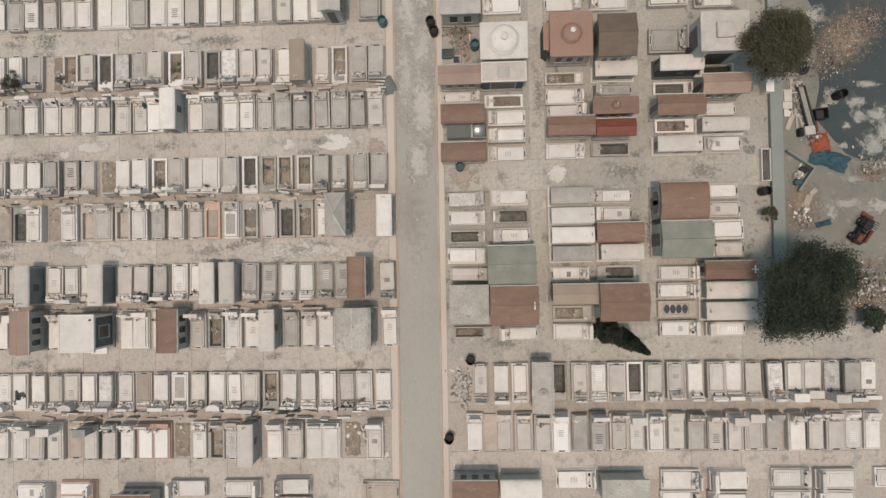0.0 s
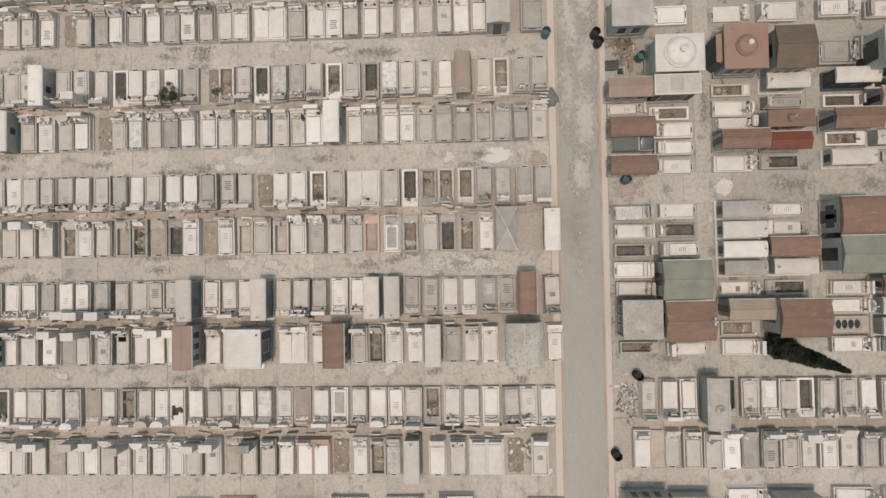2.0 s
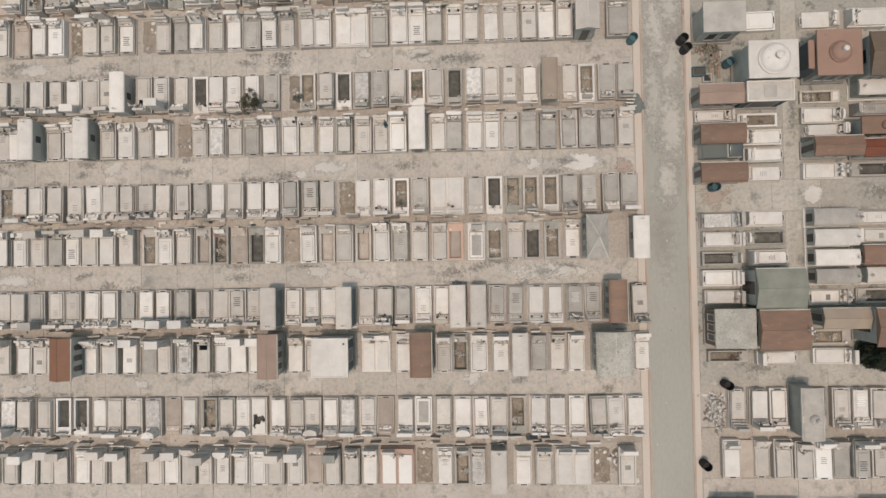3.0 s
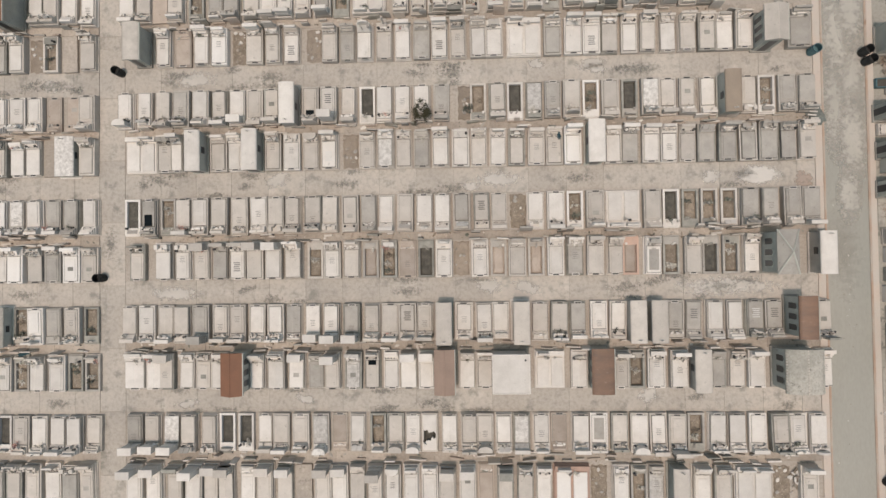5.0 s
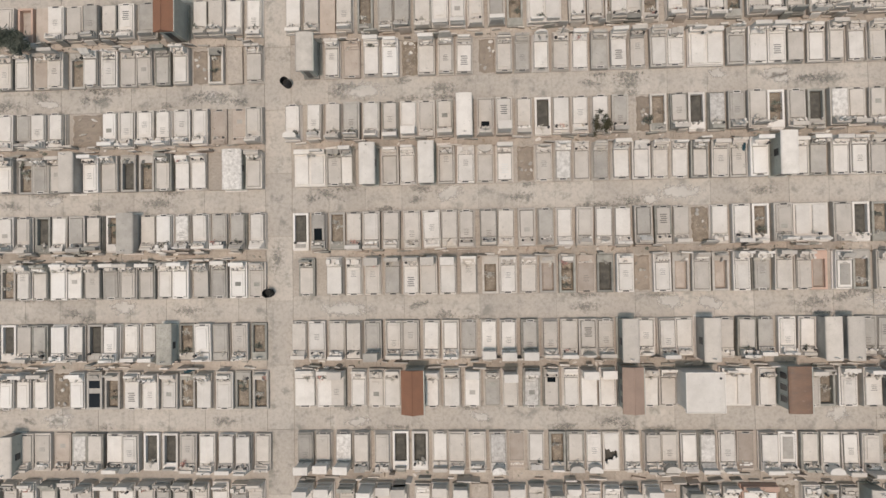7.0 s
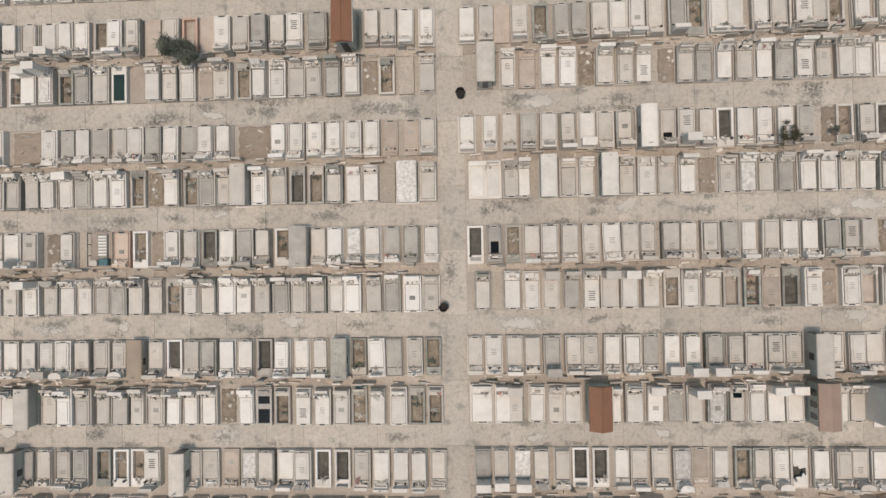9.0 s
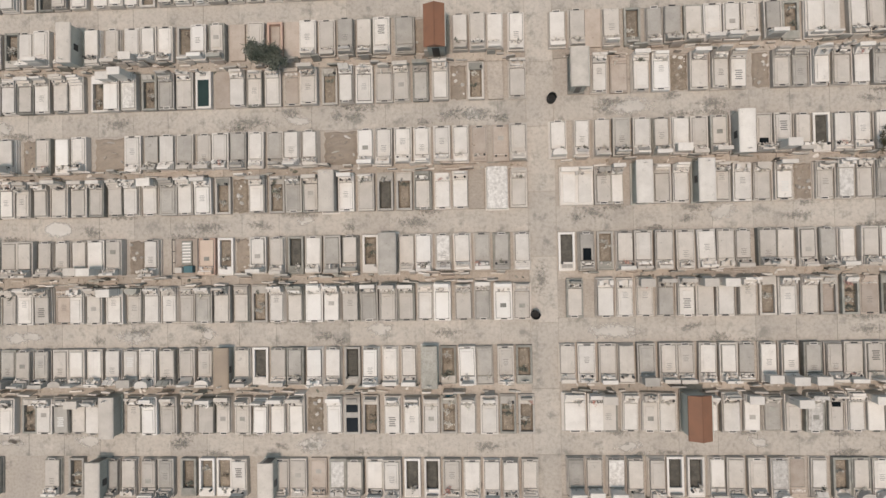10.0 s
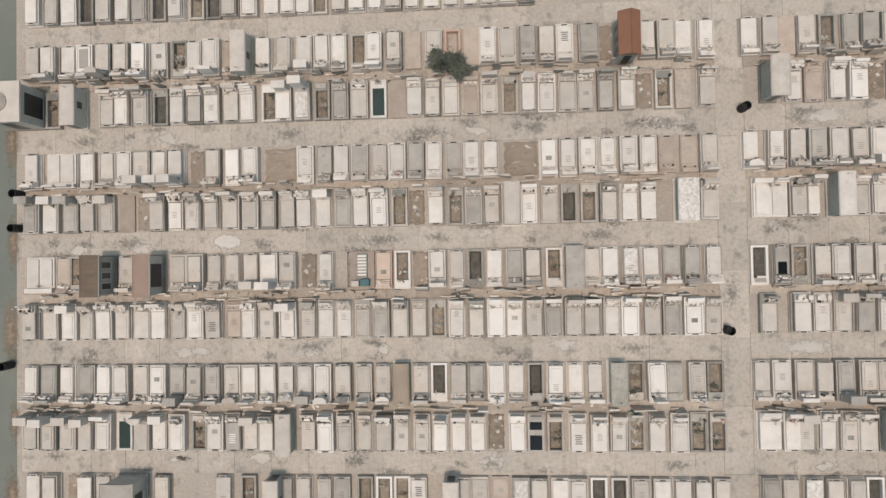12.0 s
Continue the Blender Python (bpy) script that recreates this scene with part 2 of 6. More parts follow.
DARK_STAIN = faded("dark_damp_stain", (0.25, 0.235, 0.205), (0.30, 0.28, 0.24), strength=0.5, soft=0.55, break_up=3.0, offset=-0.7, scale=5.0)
SAND = faded("sand_spread", (0.34, 0.252, 0.18), (0.26, 0.195, 0.142), strength=0.95, break_up=1.8, offset=0.05, soft=0.8)
YARD_DUST = faded("pale_yard_dust", (0.44, 0.415, 0.355), (0.33, 0.318, 0.275), strength=0.9, break_up=2.6, offset=-0.3, soft=0.6)


# ---- small builders ----
rng = random.Random(7)


def box(bm, x0, x1, y0, y1, z0, z1, bevel=0.012, lean=0.0):
    """A box, its edges softened; lean draws the top in on all sides."""
    v = [bm.verts.new((x + (lean if x == x0 else -lean) * (z == z1), y + (lean if y == y0 else -lean) * (z == z1), z))
         for z in (z0, z1) for y in (y0, y1) for x in (x0, x1)]
    faces = [bm.faces.new([v[i] for i in q]) for q in ((0, 2, 3, 1), (4, 5, 7, 6), (0, 1, 5, 4), (2, 6, 7, 3), (0, 4, 6, 2), (1, 3, 7, 5))]
    if bevel:
        edges = list({e for f in faces for e in f.edges if not (e.verts[0].co.z == z0 and e.verts[1].co.z == z0)})
        bmesh.ops.bevel(bm, geom=edges, offset=bevel, segments=1, affect="EDGES")
    return bm


def boxes(*rows, bevel=0.012):
    bm = bmesh.new()
    for r in rows:
        box(bm, *r, bevel=bevel)
    return bm


def ring(x0, x1, y0, y1, z0, z1, wide, bevel=0.012):
    """Four kerbs round an open bed."""
    return boxes((x0, x0 + wide, y0, y1, z0, z1), (x1 - wide, x1, y0, y1, z0, z1),
                 (x0 + wide, x1 - wide, y0, y0 + wide, z0, z1), (x0 + wide, x1 - wide, y1 - wide, y1, z0, z1), bevel=bevel)


def prism(bm, outline, axis, a, b):
    """An outline in (across, up) drawn out along x or y from a to b."""
    def at(p, s):
        return (s, p[0], p[1]) if axis == "x" else (p[0], s, p[1])
    lo, hi = [bm.verts.new(at(p, a)) for p in outline], [bm.verts.new(at(p, b)) for p in outline]
    k = len(outline)
    for i in range(k):
        bm.faces.new((lo[i], lo[(i + 1) % k], hi[(i + 1) % k], hi[i]))
    bm.faces.new(lo[::-1])
    bm.faces.new(hi)
    bmesh.ops.recalc_face_normals(bm, faces=bm.faces[:])
    return bm


def lathe(bm, profile, x=0.0, y=0.0, sides=12):
    """A turned body from (radius, height) pairs."""
    rings = [[bm.verts.new((x + r * math.cos(i * math.tau / sides), y + r * math.sin(i * math.tau / sides), z)) for i in range(sides)] for r, z in profile]
    for a, b in zip(rings, rings[1:]):
        for i in range(sides):
            bm.faces.new((a[i], a[(i + 1) % sides], b[(i + 1) % sides], b[i]))
    bm.faces.new(rings[0][::-1])
    bm.faces.new(rings[-1])
    return bm


def bed(x0, x1, y0, y1, z, rough, step=0.12, seed=0):
    """An uneven bed of earth, its rim drawn down."""
    bm = bmesh.new()
    nx, ny = max(3, int((x1 - x0) / step)), max(3, int((y1 - y0) / step))
    g = []
    for j in range(ny + 1):
        for i in range(nx + 1):
            x, y = x0 + (x1 - x0) * i / nx, y0 + (y1 - y0) * j / ny
            rim = i in (0, nx) or j in (0, ny)
            h = z + rough * (noise.noise((x * 3 + seed * 9.1, y * 3, seed)) + 0.5 * noise.noise((x * 9, y * 9 + seed, 3)))
            g.append(bm.verts.new((x, y, 0.004 if rim else max(h, 0.01))))
    for j in range(ny):
        for i in range(nx):
            k = j * (nx + 1) + i
            bm.faces.new((g[k], g[k + 1], g[k + nx + 2], g[k + nx + 1]))
    return bm


def leaves(count, seed, size, place, slim=0.22, root=None):
    """Many small bent leaves; place gives a point for each. root: where all their stems meet."""
    r = random.Random(seed)
    verts, faces = [Vector(root or (0, 0, 0))], []
    for _ in range(count):
        p = Vector(place(r))
        q = Euler((r.uniform(-1.1, 1.1), r.uniform(-1.1, 1.1), r.uniform(0, 6.3))).to_matrix()
        s = size * r.uniform(0.6, 1.4)
        k = len(verts)
        for c in ((-0.5, 0, 0), (0, -slim, 0.05), (0.5, 0, 0.0), (0, slim, 0.05)):
            verts.append(p + q @ (Vector(c) * s))
        faces.append((k, k + 1, k + 2, k + 3))
        if root:
            verts.append(verts[k] + Vector((0.012, 0.012, 0)))
            faces.append((0, k, k + 4))
    if not root:
        verts, faces = verts[1:], [[i - 1 for i in f] for f in faces]
    me = bpy.data.meshes.new("leaves")
    me.from_pydata(verts, [], faces)
    return me


def data(bm, material, smooth=False):
    me = bpy.data.meshes.new("piece")
    bm.to_mesh(me)
    bm.free()
    me.materials.append(material)
    if smooth:
        for p in me.polygons:
            p.use_smooth = True
    return me


def part(name, bm, material, parent, label="", smooth=False):
    ob = new(name, data(bm, material, smooth))
    ob.parent = parent
    if label:
        ob["label"] = label
    return ob


MESHES = {}


def mesh(key, material, build, second=None):
    """One mesh for each shape and material, shared by all alike pieces; second: the material of faces marked 1."""
    k = (key, material.name, second.name if second else "")
    if k not in MESHES:
        MESHES[k] = data(build(), material)
        if second:
            MESHES[k].materials.append(second)
    return MESHES[k]


def marked(bm, more):
    """Adds what more(bm) builds, its faces marked for the second material."""
    old = set(bm.faces)
    more(bm)
    for f in bm.faces:
        if f not in old:
            f.material_index = 1
    return bm


def piece(name, key, material, build, parent, at=(0, 0, 0), turn=0.0, size=(1, 1, 1), label="", second=None):
    ob = new(name, mesh(key, material, build, second))
    ob.location, ob.rotation_euler, ob.scale = at, (0, 0, turn), size
    ob.parent = parent
    if label:
        ob["label"] = label
    return ob


# ---- the ground, the road and the paths ----
def sheet(name, x0, x1, y0, y1, z0, z1, material, label, category, bevel=0.0):
    bm = bmesh.new()
    box(bm, x0, x1, y0, y1, z0, z1, bevel=bevel)
    return tagged(new(name, data(bm, material)), label, category, kind="structure")


bm = bmesh.new()
bmesh.ops.create_grid(bm, x_segments=8, y_segments=8, size=1500)
ground = tagged(new("ground", data(bm, EARTH)), "pale bare trodden earth of the cemetery", "ground", kind="structure")
road = sheet("road", -9.35, -6.75, -40, 60, -0.2, 0.02, ROAD, "worn grey road with pale dusty stains", "road")
sheet("pavement", -9.95, -9.49, -40, 60, -0.2, 0.065, KERB, "faded pinkish strip of pavement along the road", "pavement", 0.01)
sheet("kerb", -9.485, -9.35, -40, 60, -0.2, 0.08, KERB_STONE, "faded salmon kerb along the road", "kerb", 0.02)
sheet("pavement", -6.61, -6.25, -40, 60, -0.2, 0.065, KERB, "faded pinkish strip of pavement along the road", "pavement", 0.01)
sheet("kerb", -6.75, -6.615, -40, 60, -0.2, 0.08, KERB_STONE, "faded salmon kerb along the road", "kerb", 0.02)
sheet("ground", -6.24, 14.6, -1.55, 40, -0.1, 0.0045, GREY_EARTH, "grey stained trodden ground round the burial houses", "ground")
sheet("road", -112, -102.9, -40, 60, -0.2, 0.02, DARK_ROAD, "worn dark grey road at the end of the rows", "road")


# ---- graves ----
# Each is built with its foot at the origin and its head towards +y.
def plinth_step():
    return boxes((-0.55, 0.55, 0, 2.42, 0, 0.12), (-0.49, 0.49, 0.05, 2.37, 0.12, 0.40))


def plinth_plain():
    return boxes((-0.53, 0.53, 0, 2.40, 0, 0.44), bevel=0.02)


def plinth_lipped():
    bm = boxes((-0.52, 0.52, 0.03, 2.37, 0, 0.34))
    for r in ((-0.55, 0.55, 0, 0.1, 0, 0.44), (-0.55, -0.46, 0.1, 2.4, 0, 0.44), (0.46, 0.55, 0.1, 2.4, 0, 0.44)):
        box(bm, *r)
    return bm


def plinth_tiers():
    return boxes((-0.56, 0.56, 0, 2.44, 0, 0.1), (-0.52, 0.52, 0.04, 2.40, 0.1, 0.24), (-0.46, 0.46, 0.09, 2.36, 0.24, 0.42))


PLINTHS = {"step": plinth_step, "plain": plinth_plain, "lipped": plinth_lipped, "tiers": plinth_tiers}


def slab_flat():
    return boxes((-0.40, 0.40, 0.16, 1.80, 0.38, 0.50), bevel=0.02)


def slab_wide():
    return boxes((-0.45, 0.45, 0.13, 1.84, 0.40, 0.51), bevel=0.025)


def slab_panel():
    bm = boxes((-0.42, 0.42, 0.15, 1.82, 0.38, 0.48), bevel=0.02)
    return box(bm, -0.30, 0.30, 0.30, 1.62, 0.48, 0.52)


def slab_ridge():
    return prism(bmesh.new(), [(-0.44, 0.42), (0.44, 0.42), (0.44, 0.50), (0.0, 0.57), (-0.44, 0.50)], "y", 0.14, 1.82)


SLABS = {"flat": slab_flat, "wide": slab_wide, "panel": slab_panel, "ridge": slab_ridge}
HALF = {"flat": 0.40, "wide": 0.45, "panel": 0.42, "ridge": 0.44}


def bedded(style):
    """A slab on a bed whose darker rim paints the shadow groove round it."""
    w = HALF[style] + 0.026
    return marked(SLABS[style](), lambda bm: box(bm, -w, w, 0.11, 1.86, 0.40, 0.447, bevel=0))


def tablet(bm, x, y, a, b, h, turn=0.0, tilt=0.0):
    """A small upright or leaning block on a head."""
    v = [bm.verts.new((x + u * math.cos(turn) - (w + tilt * (z > 0)) * math.sin(turn), y + u * math.sin(turn) + (w + tilt * (z > 0)) * math.cos(turn), z)) for z in (-0.01, h) for u, w in ((-a, -b), (a, -b), (a, b), (-a, b))]
    for q in ((4, 5, 6, 7), (0, 1, 5, 4), (1, 2, 6, 5), (2, 3, 7, 6), (3, 0, 4, 7)):
        bm.faces.new([v[i] for i in q])


def arc_band(bm, x, y, r, wide, a0, a1, z0, z1, squash=1.0, steps=9):
    """A flat band bent round part of a circle."""
    rows = []
    for i in range(steps):
        t = a0 + (a1 - a0) * i / (steps - 1)
        c, q = math.cos(t), math.sin(t) * squash
        rows.append([bm.verts.new((x + k * c, y + k * q, z)) for k, z in ((r - wide, z0), (r - wide, z1), (r, z1), (r, z0))])
    for p, q in zip(rows, rows[1:]):
        for i in range(4):
            bm.faces.new((p[i], p[(i + 1) % 4], q[(i + 1) % 4], q[i]))


def ornaments(seed):
    """What stands on a head: pots, a frame, a wreath, a rail or leaning tablets."""
    r = random.Random(seed)
    bm = bmesh.new()
    if seed in (0, 1, 2):
        for side in (-1, 1):
            lathe(bm, [(0.05, -0.01), (0.085, 0.06), (0.06, 0.13), (0.08, 0.17)], side * r.uniform(0.28, 0.34), r.uniform(-0.04, 0.06), 8)
        tablet(bm, 0, 0.03, 0.19, 0.06, 0.14 + 0.05 * seed)
        tablet(bm, 0, -0.09, 0.13, 0.03, 0.06, tilt=0.04)
    elif seed in (3, 4):
        arc_band(bm, 0, -0.06 if seed == 3 else 0.14, 0.27, 0.05, 0 if seed == 3 else math.pi, math.pi if seed == 3 else math.tau, -0.01, 0.16, 0.75)
        tablet(bm, 0, 0.02, 0.09, 0.05, 0.24)
        tablet(bm, -0.36, 0.04, 0.05, 0.05, 0.2)
        tablet(bm, 0.36, 0.04, 0.05, 0.05, 0.2)
    elif seed in (5, 6):
        tablet(bm, 0, 0.17, 0.42, 0.022, 0.26)
        for i in range(5):
            tablet(bm, -0.38 + i * 0.19, -0.1, 0.022, 0.022, 0.2)
        tablet(bm, 0, -0.1, 0.40, 0.012, 0.05)
        tablet(bm, -0.12, 0.03, 0.12, 0.05, 0.10, 0.2, 0.05)
        tablet(bm, 0.2, 0.04, 0.09, 0.04, 0.13, -0.3, 0.05)
    else:
        for _ in range(6):
            tablet(bm, r.uniform(-0.36, 0.36), r.uniform(-0.14, 0.18), r.uniform(0.05, 0.16), r.uniform(0.015, 0.04), r.uniform(0.05, 0.22), r.gauss(0, 0.35), r.uniform(-0.05, 0.08))
    return bm


def ironwork(bm, seed):
    """Dark wrought loops, pot mouths and rods on a head."""
    if seed == 0:
        for side in (-1, 1):
            arc_band(bm, side * 0.2, 0.0, 0.16, 0.035, 0, math.tau, 0.0, 0.03, 0.55, 13)
        tablet(bm, 0, 0, 0.05, 0.03, 0.12)
    elif seed == 1:
        for i in range(4):
            arc_band(bm, -0.3 + 0.2 * i, 0.02 * (-1) ** i, 0.12, 0.035, math.pi * (i % 2), math.pi * (i % 2 + 1), 0.0, 0.04, 0.9, 7)
    elif seed == 2:
        for side in (-1, 1):
            lathe(bm, [(0.075, 0.0), (0.07, 0.19), (0.05, 0.2)], side * 0.3, 0.0, 8)
        arc_band(bm, 0, -0.08, 0.2, 0.035, 0, math.pi, 0.0, 0.03, 0.7)
    else:
        arc_band(bm, 0.05, -0.02, 0.16, 0.036, 0.3, 5.2, 0.0, 0.035, 0.8, 11)
        tablet(bm, -0.28, 0.03, 0.10, 0.02, 0.1, 0.5)
        tablet(bm, 0.3, -0.02, 0.09, 0.02, 0.1, -0.6)


BACK_LIP = (-0.51, 0.51, 2.385, 2.455, 0.0, 0.47)


def head_steps():
    return boxes((-0.46, 0.46, 1.86, 2.36, 0.40, 0.55), (-0.43, 0.43, 2.02, 2.37, 0.55, 0.70), (-0.40, 0.40, 2.19, 2.38, 0.70, 0.86), BACK_LIP)


def head_stairs():
    return boxes((-0.48, 0.48, 1.84, 2.37, 0.36, 0.52), (-0.45, 0.45, 1.97, 2.37, 0.52, 0.68), (-0.42, 0.42, 2.10, 2.38, 0.68, 0.86), (-0.38, 0.38, 2.24, 2.38, 0.86, 1.05))


def head_low():
    return boxes((-0.45, 0.45, 1.88, 2.34, 0.40, 0.54), BACK_LIP)


def head_desk():
    return prism(bmesh.new(), [(1.86, 0.40), (2.34, 0.40), (2.34, 0.82), (2.20, 0.82), (1.86, 0.52)], "x", -0.42, 0.42)


def head_twin():
    return boxes((-0.46, 0.46, 1.86, 2.36, 0.40, 0.52), (-0.42, -0.18, 2.02, 2.30, 0.52, 0.78), (0.18, 0.42, 2.02, 2.30, 0.52, 0.78), BACK_LIP)


HEADS = {"steps": head_steps, "stairs": head_stairs, "low": head_low, "desk": head_desk, "twin": head_twin}


def stone_slab():
    return boxes((-0.36, 0.36, 2.18, 2.31, 0.5, 1.10), bevel=0.02)


def stone_wall():
    return boxes((-0.44, 0.44, 2.17, 2.36, 0.4, 1.02), (-0.47, 0.47, 2.14, 2.38, 1.02, 1.08), bevel=0.015)


def stone_arch():
    arc = [(0.36 * math.cos(a), 0.85 + 0.28 * math.sin(a)) for a in np.linspace(0, math.pi, 9)]
    return prism(bmesh.new(), [(-0.36, 0.5), (0.36, 0.5), *arc], "y", 2.18, 2.31)


def stone_tall():
    return boxes((-0.40, 0.40, 1.92, 2.34, 0.4, 1.28), (-0.44, 0.44, 1.86, 2.37, 1.28, 1.36), bevel=0.02)


def stone_curve():
    outer = [(0.42 * math.cos(a), 2.20 - 0.26 * math.sin(a)) for a in np.linspace(0, math.pi, 9)]
    bm = bmesh.new()
    lo = [bm.verts.new((*p, 0.5)) for p in [(-0.42, 2.34), (0.42, 2.34), *outer]]
    f = bm.faces.new(lo)
    up = bmesh.ops.extrude_face_region(bm, geom=[f])
    bmesh.ops.translate(bm, vec=(0, 0, 0.62), verts=[v for v in up["geom"] if isinstance(v, bmesh.types.BMVert)])
    bmesh.ops.recalc_face_normals(bm, faces=bm.faces[:])
    return bm


def stone_cross():
    return boxes((-0.05, 0.05, 2.20, 2.28, 0.5, 1.45), (-0.26, 0.26, 2.20, 2.28, 1.10, 1.20), (-0.2, 0.2, 2.12, 2.34, 0.5, 0.62))


def stone_book():
    bm = boxes((-0.3, 0.3, 2.1, 2.3, 0.5, 0.66))
    prism(bm, [(2.02, 0.66), (2.26, 0.86), (2.26, 0.92), (2.0, 0.71)], "x", -0.34, -0.01)
    return prism(bm, [(2.02, 0.66), (2.26, 0.86), (2.26, 0.92), (2.0, 0.71)], "x", 0.01, 0.34)


def stone_shrine():
    bm = boxes((-0.43, 0.43, 2.26, 2.36, 0.5, 0.92), (-0.44, -0.34, 2.0, 2.26, 0.5, 0.78), (0.34, 0.44, 2.0, 2.26, 0.5, 0.78))
    box(bm, -0.47, 0.47, 2.22, 2.38, 0.92, 0.98)
    box(bm, -0.14, 0.14, 2.12, 2.26, 0.5, 0.70)
    return box(bm, -0.035, 0.035, 2.28, 2.33, 0.98, 1.22, bevel=0)


STONES = {"wall": stone_wall, "shrine": stone_shrine, "slab": stone_slab, "arch": stone_arch, "tall": stone_tall, "curve": stone_curve, "cross": stone_cross, "book": stone_book}


def holder():
    return boxes((-0.23, 0.23, -0.015, 0.02, 0.0, 0.05), (-0.23, -0.19, 0.02, 0.105, 0, 0.05), (0.19, 0.23, 0.02, 0.105, 0, 0.05), (-0.23, 0.23, 0.105, 0.14, 0, 0.05), bevel=0)


def slot():
    return boxes((-0.19, 0.19, 0.02, 0.105, 0, 0.035), bevel=0)


def vase():
    return lathe(bmesh.new(), [(0.05, 0), (0.085, 0.08), (0.06, 0.18), (0.085, 0.24)], sides=8)


def urn():
    return boxes((-0.14, 0.14, -0.05, 0.05, 0, 0.10), (-0.11, 0.11, -0.035, 0.035, 0.10, 0.26), bevel=0.015)


def lines():
    return boxes(*[(-0.22 + 0.04 * (i % 2), 0.22 - 0.03 * (i % 3), 1.05 + 0.13 * i, 1.11 + 0.13 * i, 0, 0.012) for i in range(5)], bevel=0)


def few_lines():
    return boxes(*[(-0.17 + 0.03 * (i % 2), 0.17 - 0.04 * (i % 2), 1.22 + 0.11 * i, 1.245 + 0.11 * i, 0, 0.01) for i in range(4)], bevel=0)


def panel_bar():
    return boxes((-0.18, 0.18, 1.25, 1.52, 0, 0.012), bevel=0)


def bunch(seed, material):
    """A mesh of a bunch of flowers or dry stems."""
    key = ("bunch%d" % seed, material.name)
    if key not in MESHES:
        me = leaves(26, seed, 0.16, lambda r: (r.gauss(0, 0.13), r.gauss(0, 0.07), 0.06 + abs(r.gauss(0, 0.10))), root=(0, 0, 0.01))
        me.materials.append(material)
        MESHES[key] = me
    return MESHES[key]


def dress(t, z, much=1.0):
    """Vases, flowers and a holder as they stand on a grave's head."""
    if rng.random() < 0.55 * much:
        for side in rng.choice(((-1, 1), (-1,), (1,))):
            piece("vase", "vase", rng.choice((PLINTH_PALE, WHITE, GREY, VASE_DARK)), vase, t, (side * rng.uniform(0.24, 0.38), rng.uniform(1.92, 2.06), z), size=(1, 1, rng.uniform(0.8, 1.2)))
    for _ in range(rng.choice((0, 0, 1, 1)) if much else 0):
        ob = new("bouquet", bunch(rng.randrange(4), rng.choice((DRY_FLOWERS,) * 8 + (GREENERY,) * 2 + (PINK_FLOWERS,))))
        ob.location, ob.rotation_euler, ob.parent = (rng.uniform(-0.25, 0.25), rng.uniform(1.86, 2.08), z - 0.02), (0, 0, rng.uniform(0, 6)), t
        ob.scale = (rng.uniform(0.6, 1.1),) * 3
    if much and rng.random() < 0.3:
        piece("urn", "urn", rng.choice((WHITE, CREAM, GREY)), urn, t, (rng.uniform(-0.2, 0.2), 1.95, z), rng.uniform(0, 3))


LOOKS = {
    "p": ("slab_tomb", (CREAM,), (PLINTH_PALE, CREAM, PLINTH_PALE, PLINTH), ("cream plaster tomb slab on a stepped plinth with weathered headstone", "cream tomb slab on a grey concrete plinth with low headstone")),
    "w": ("whitewashed_tomb", (WHITE,), (CREAM, PLINTH_PALE, PLINTH_PALE, WHITE, WHITE), ("whitewashed tomb slab on a pale plinth with small headstone", "white tomb slab on a stained concrete plinth with headstone")),
    "W": ("white_tomb", (BRIGHT,), (WHITE, BRIGHT), ("freshly painted bright white tomb slab",)),
    "g": ("concrete_tomb", (GREY,), (PLINTH, GREY, GREY, PLINTH_PALE), ("grey concrete tomb slab on a concrete plinth",)),
    "n": ("screed_tomb", (TAN,), (TAN, ALLEY), ("low tan cement tomb with a worn top",)),
    "r": ("marble_tomb", (MARBLE,), (PLINTH, PLINTH_PALE), ("mottled white stone tomb slab on a concrete plinth",)),
    "o": ("peach_tomb", (PEACH,), (PINK,), ("tomb slab painted plain peach",)),
    "F": ("panelled_tomb", (GREY,), (BRIGHT,), ("white tomb with a grey inset panel on top",)),
}


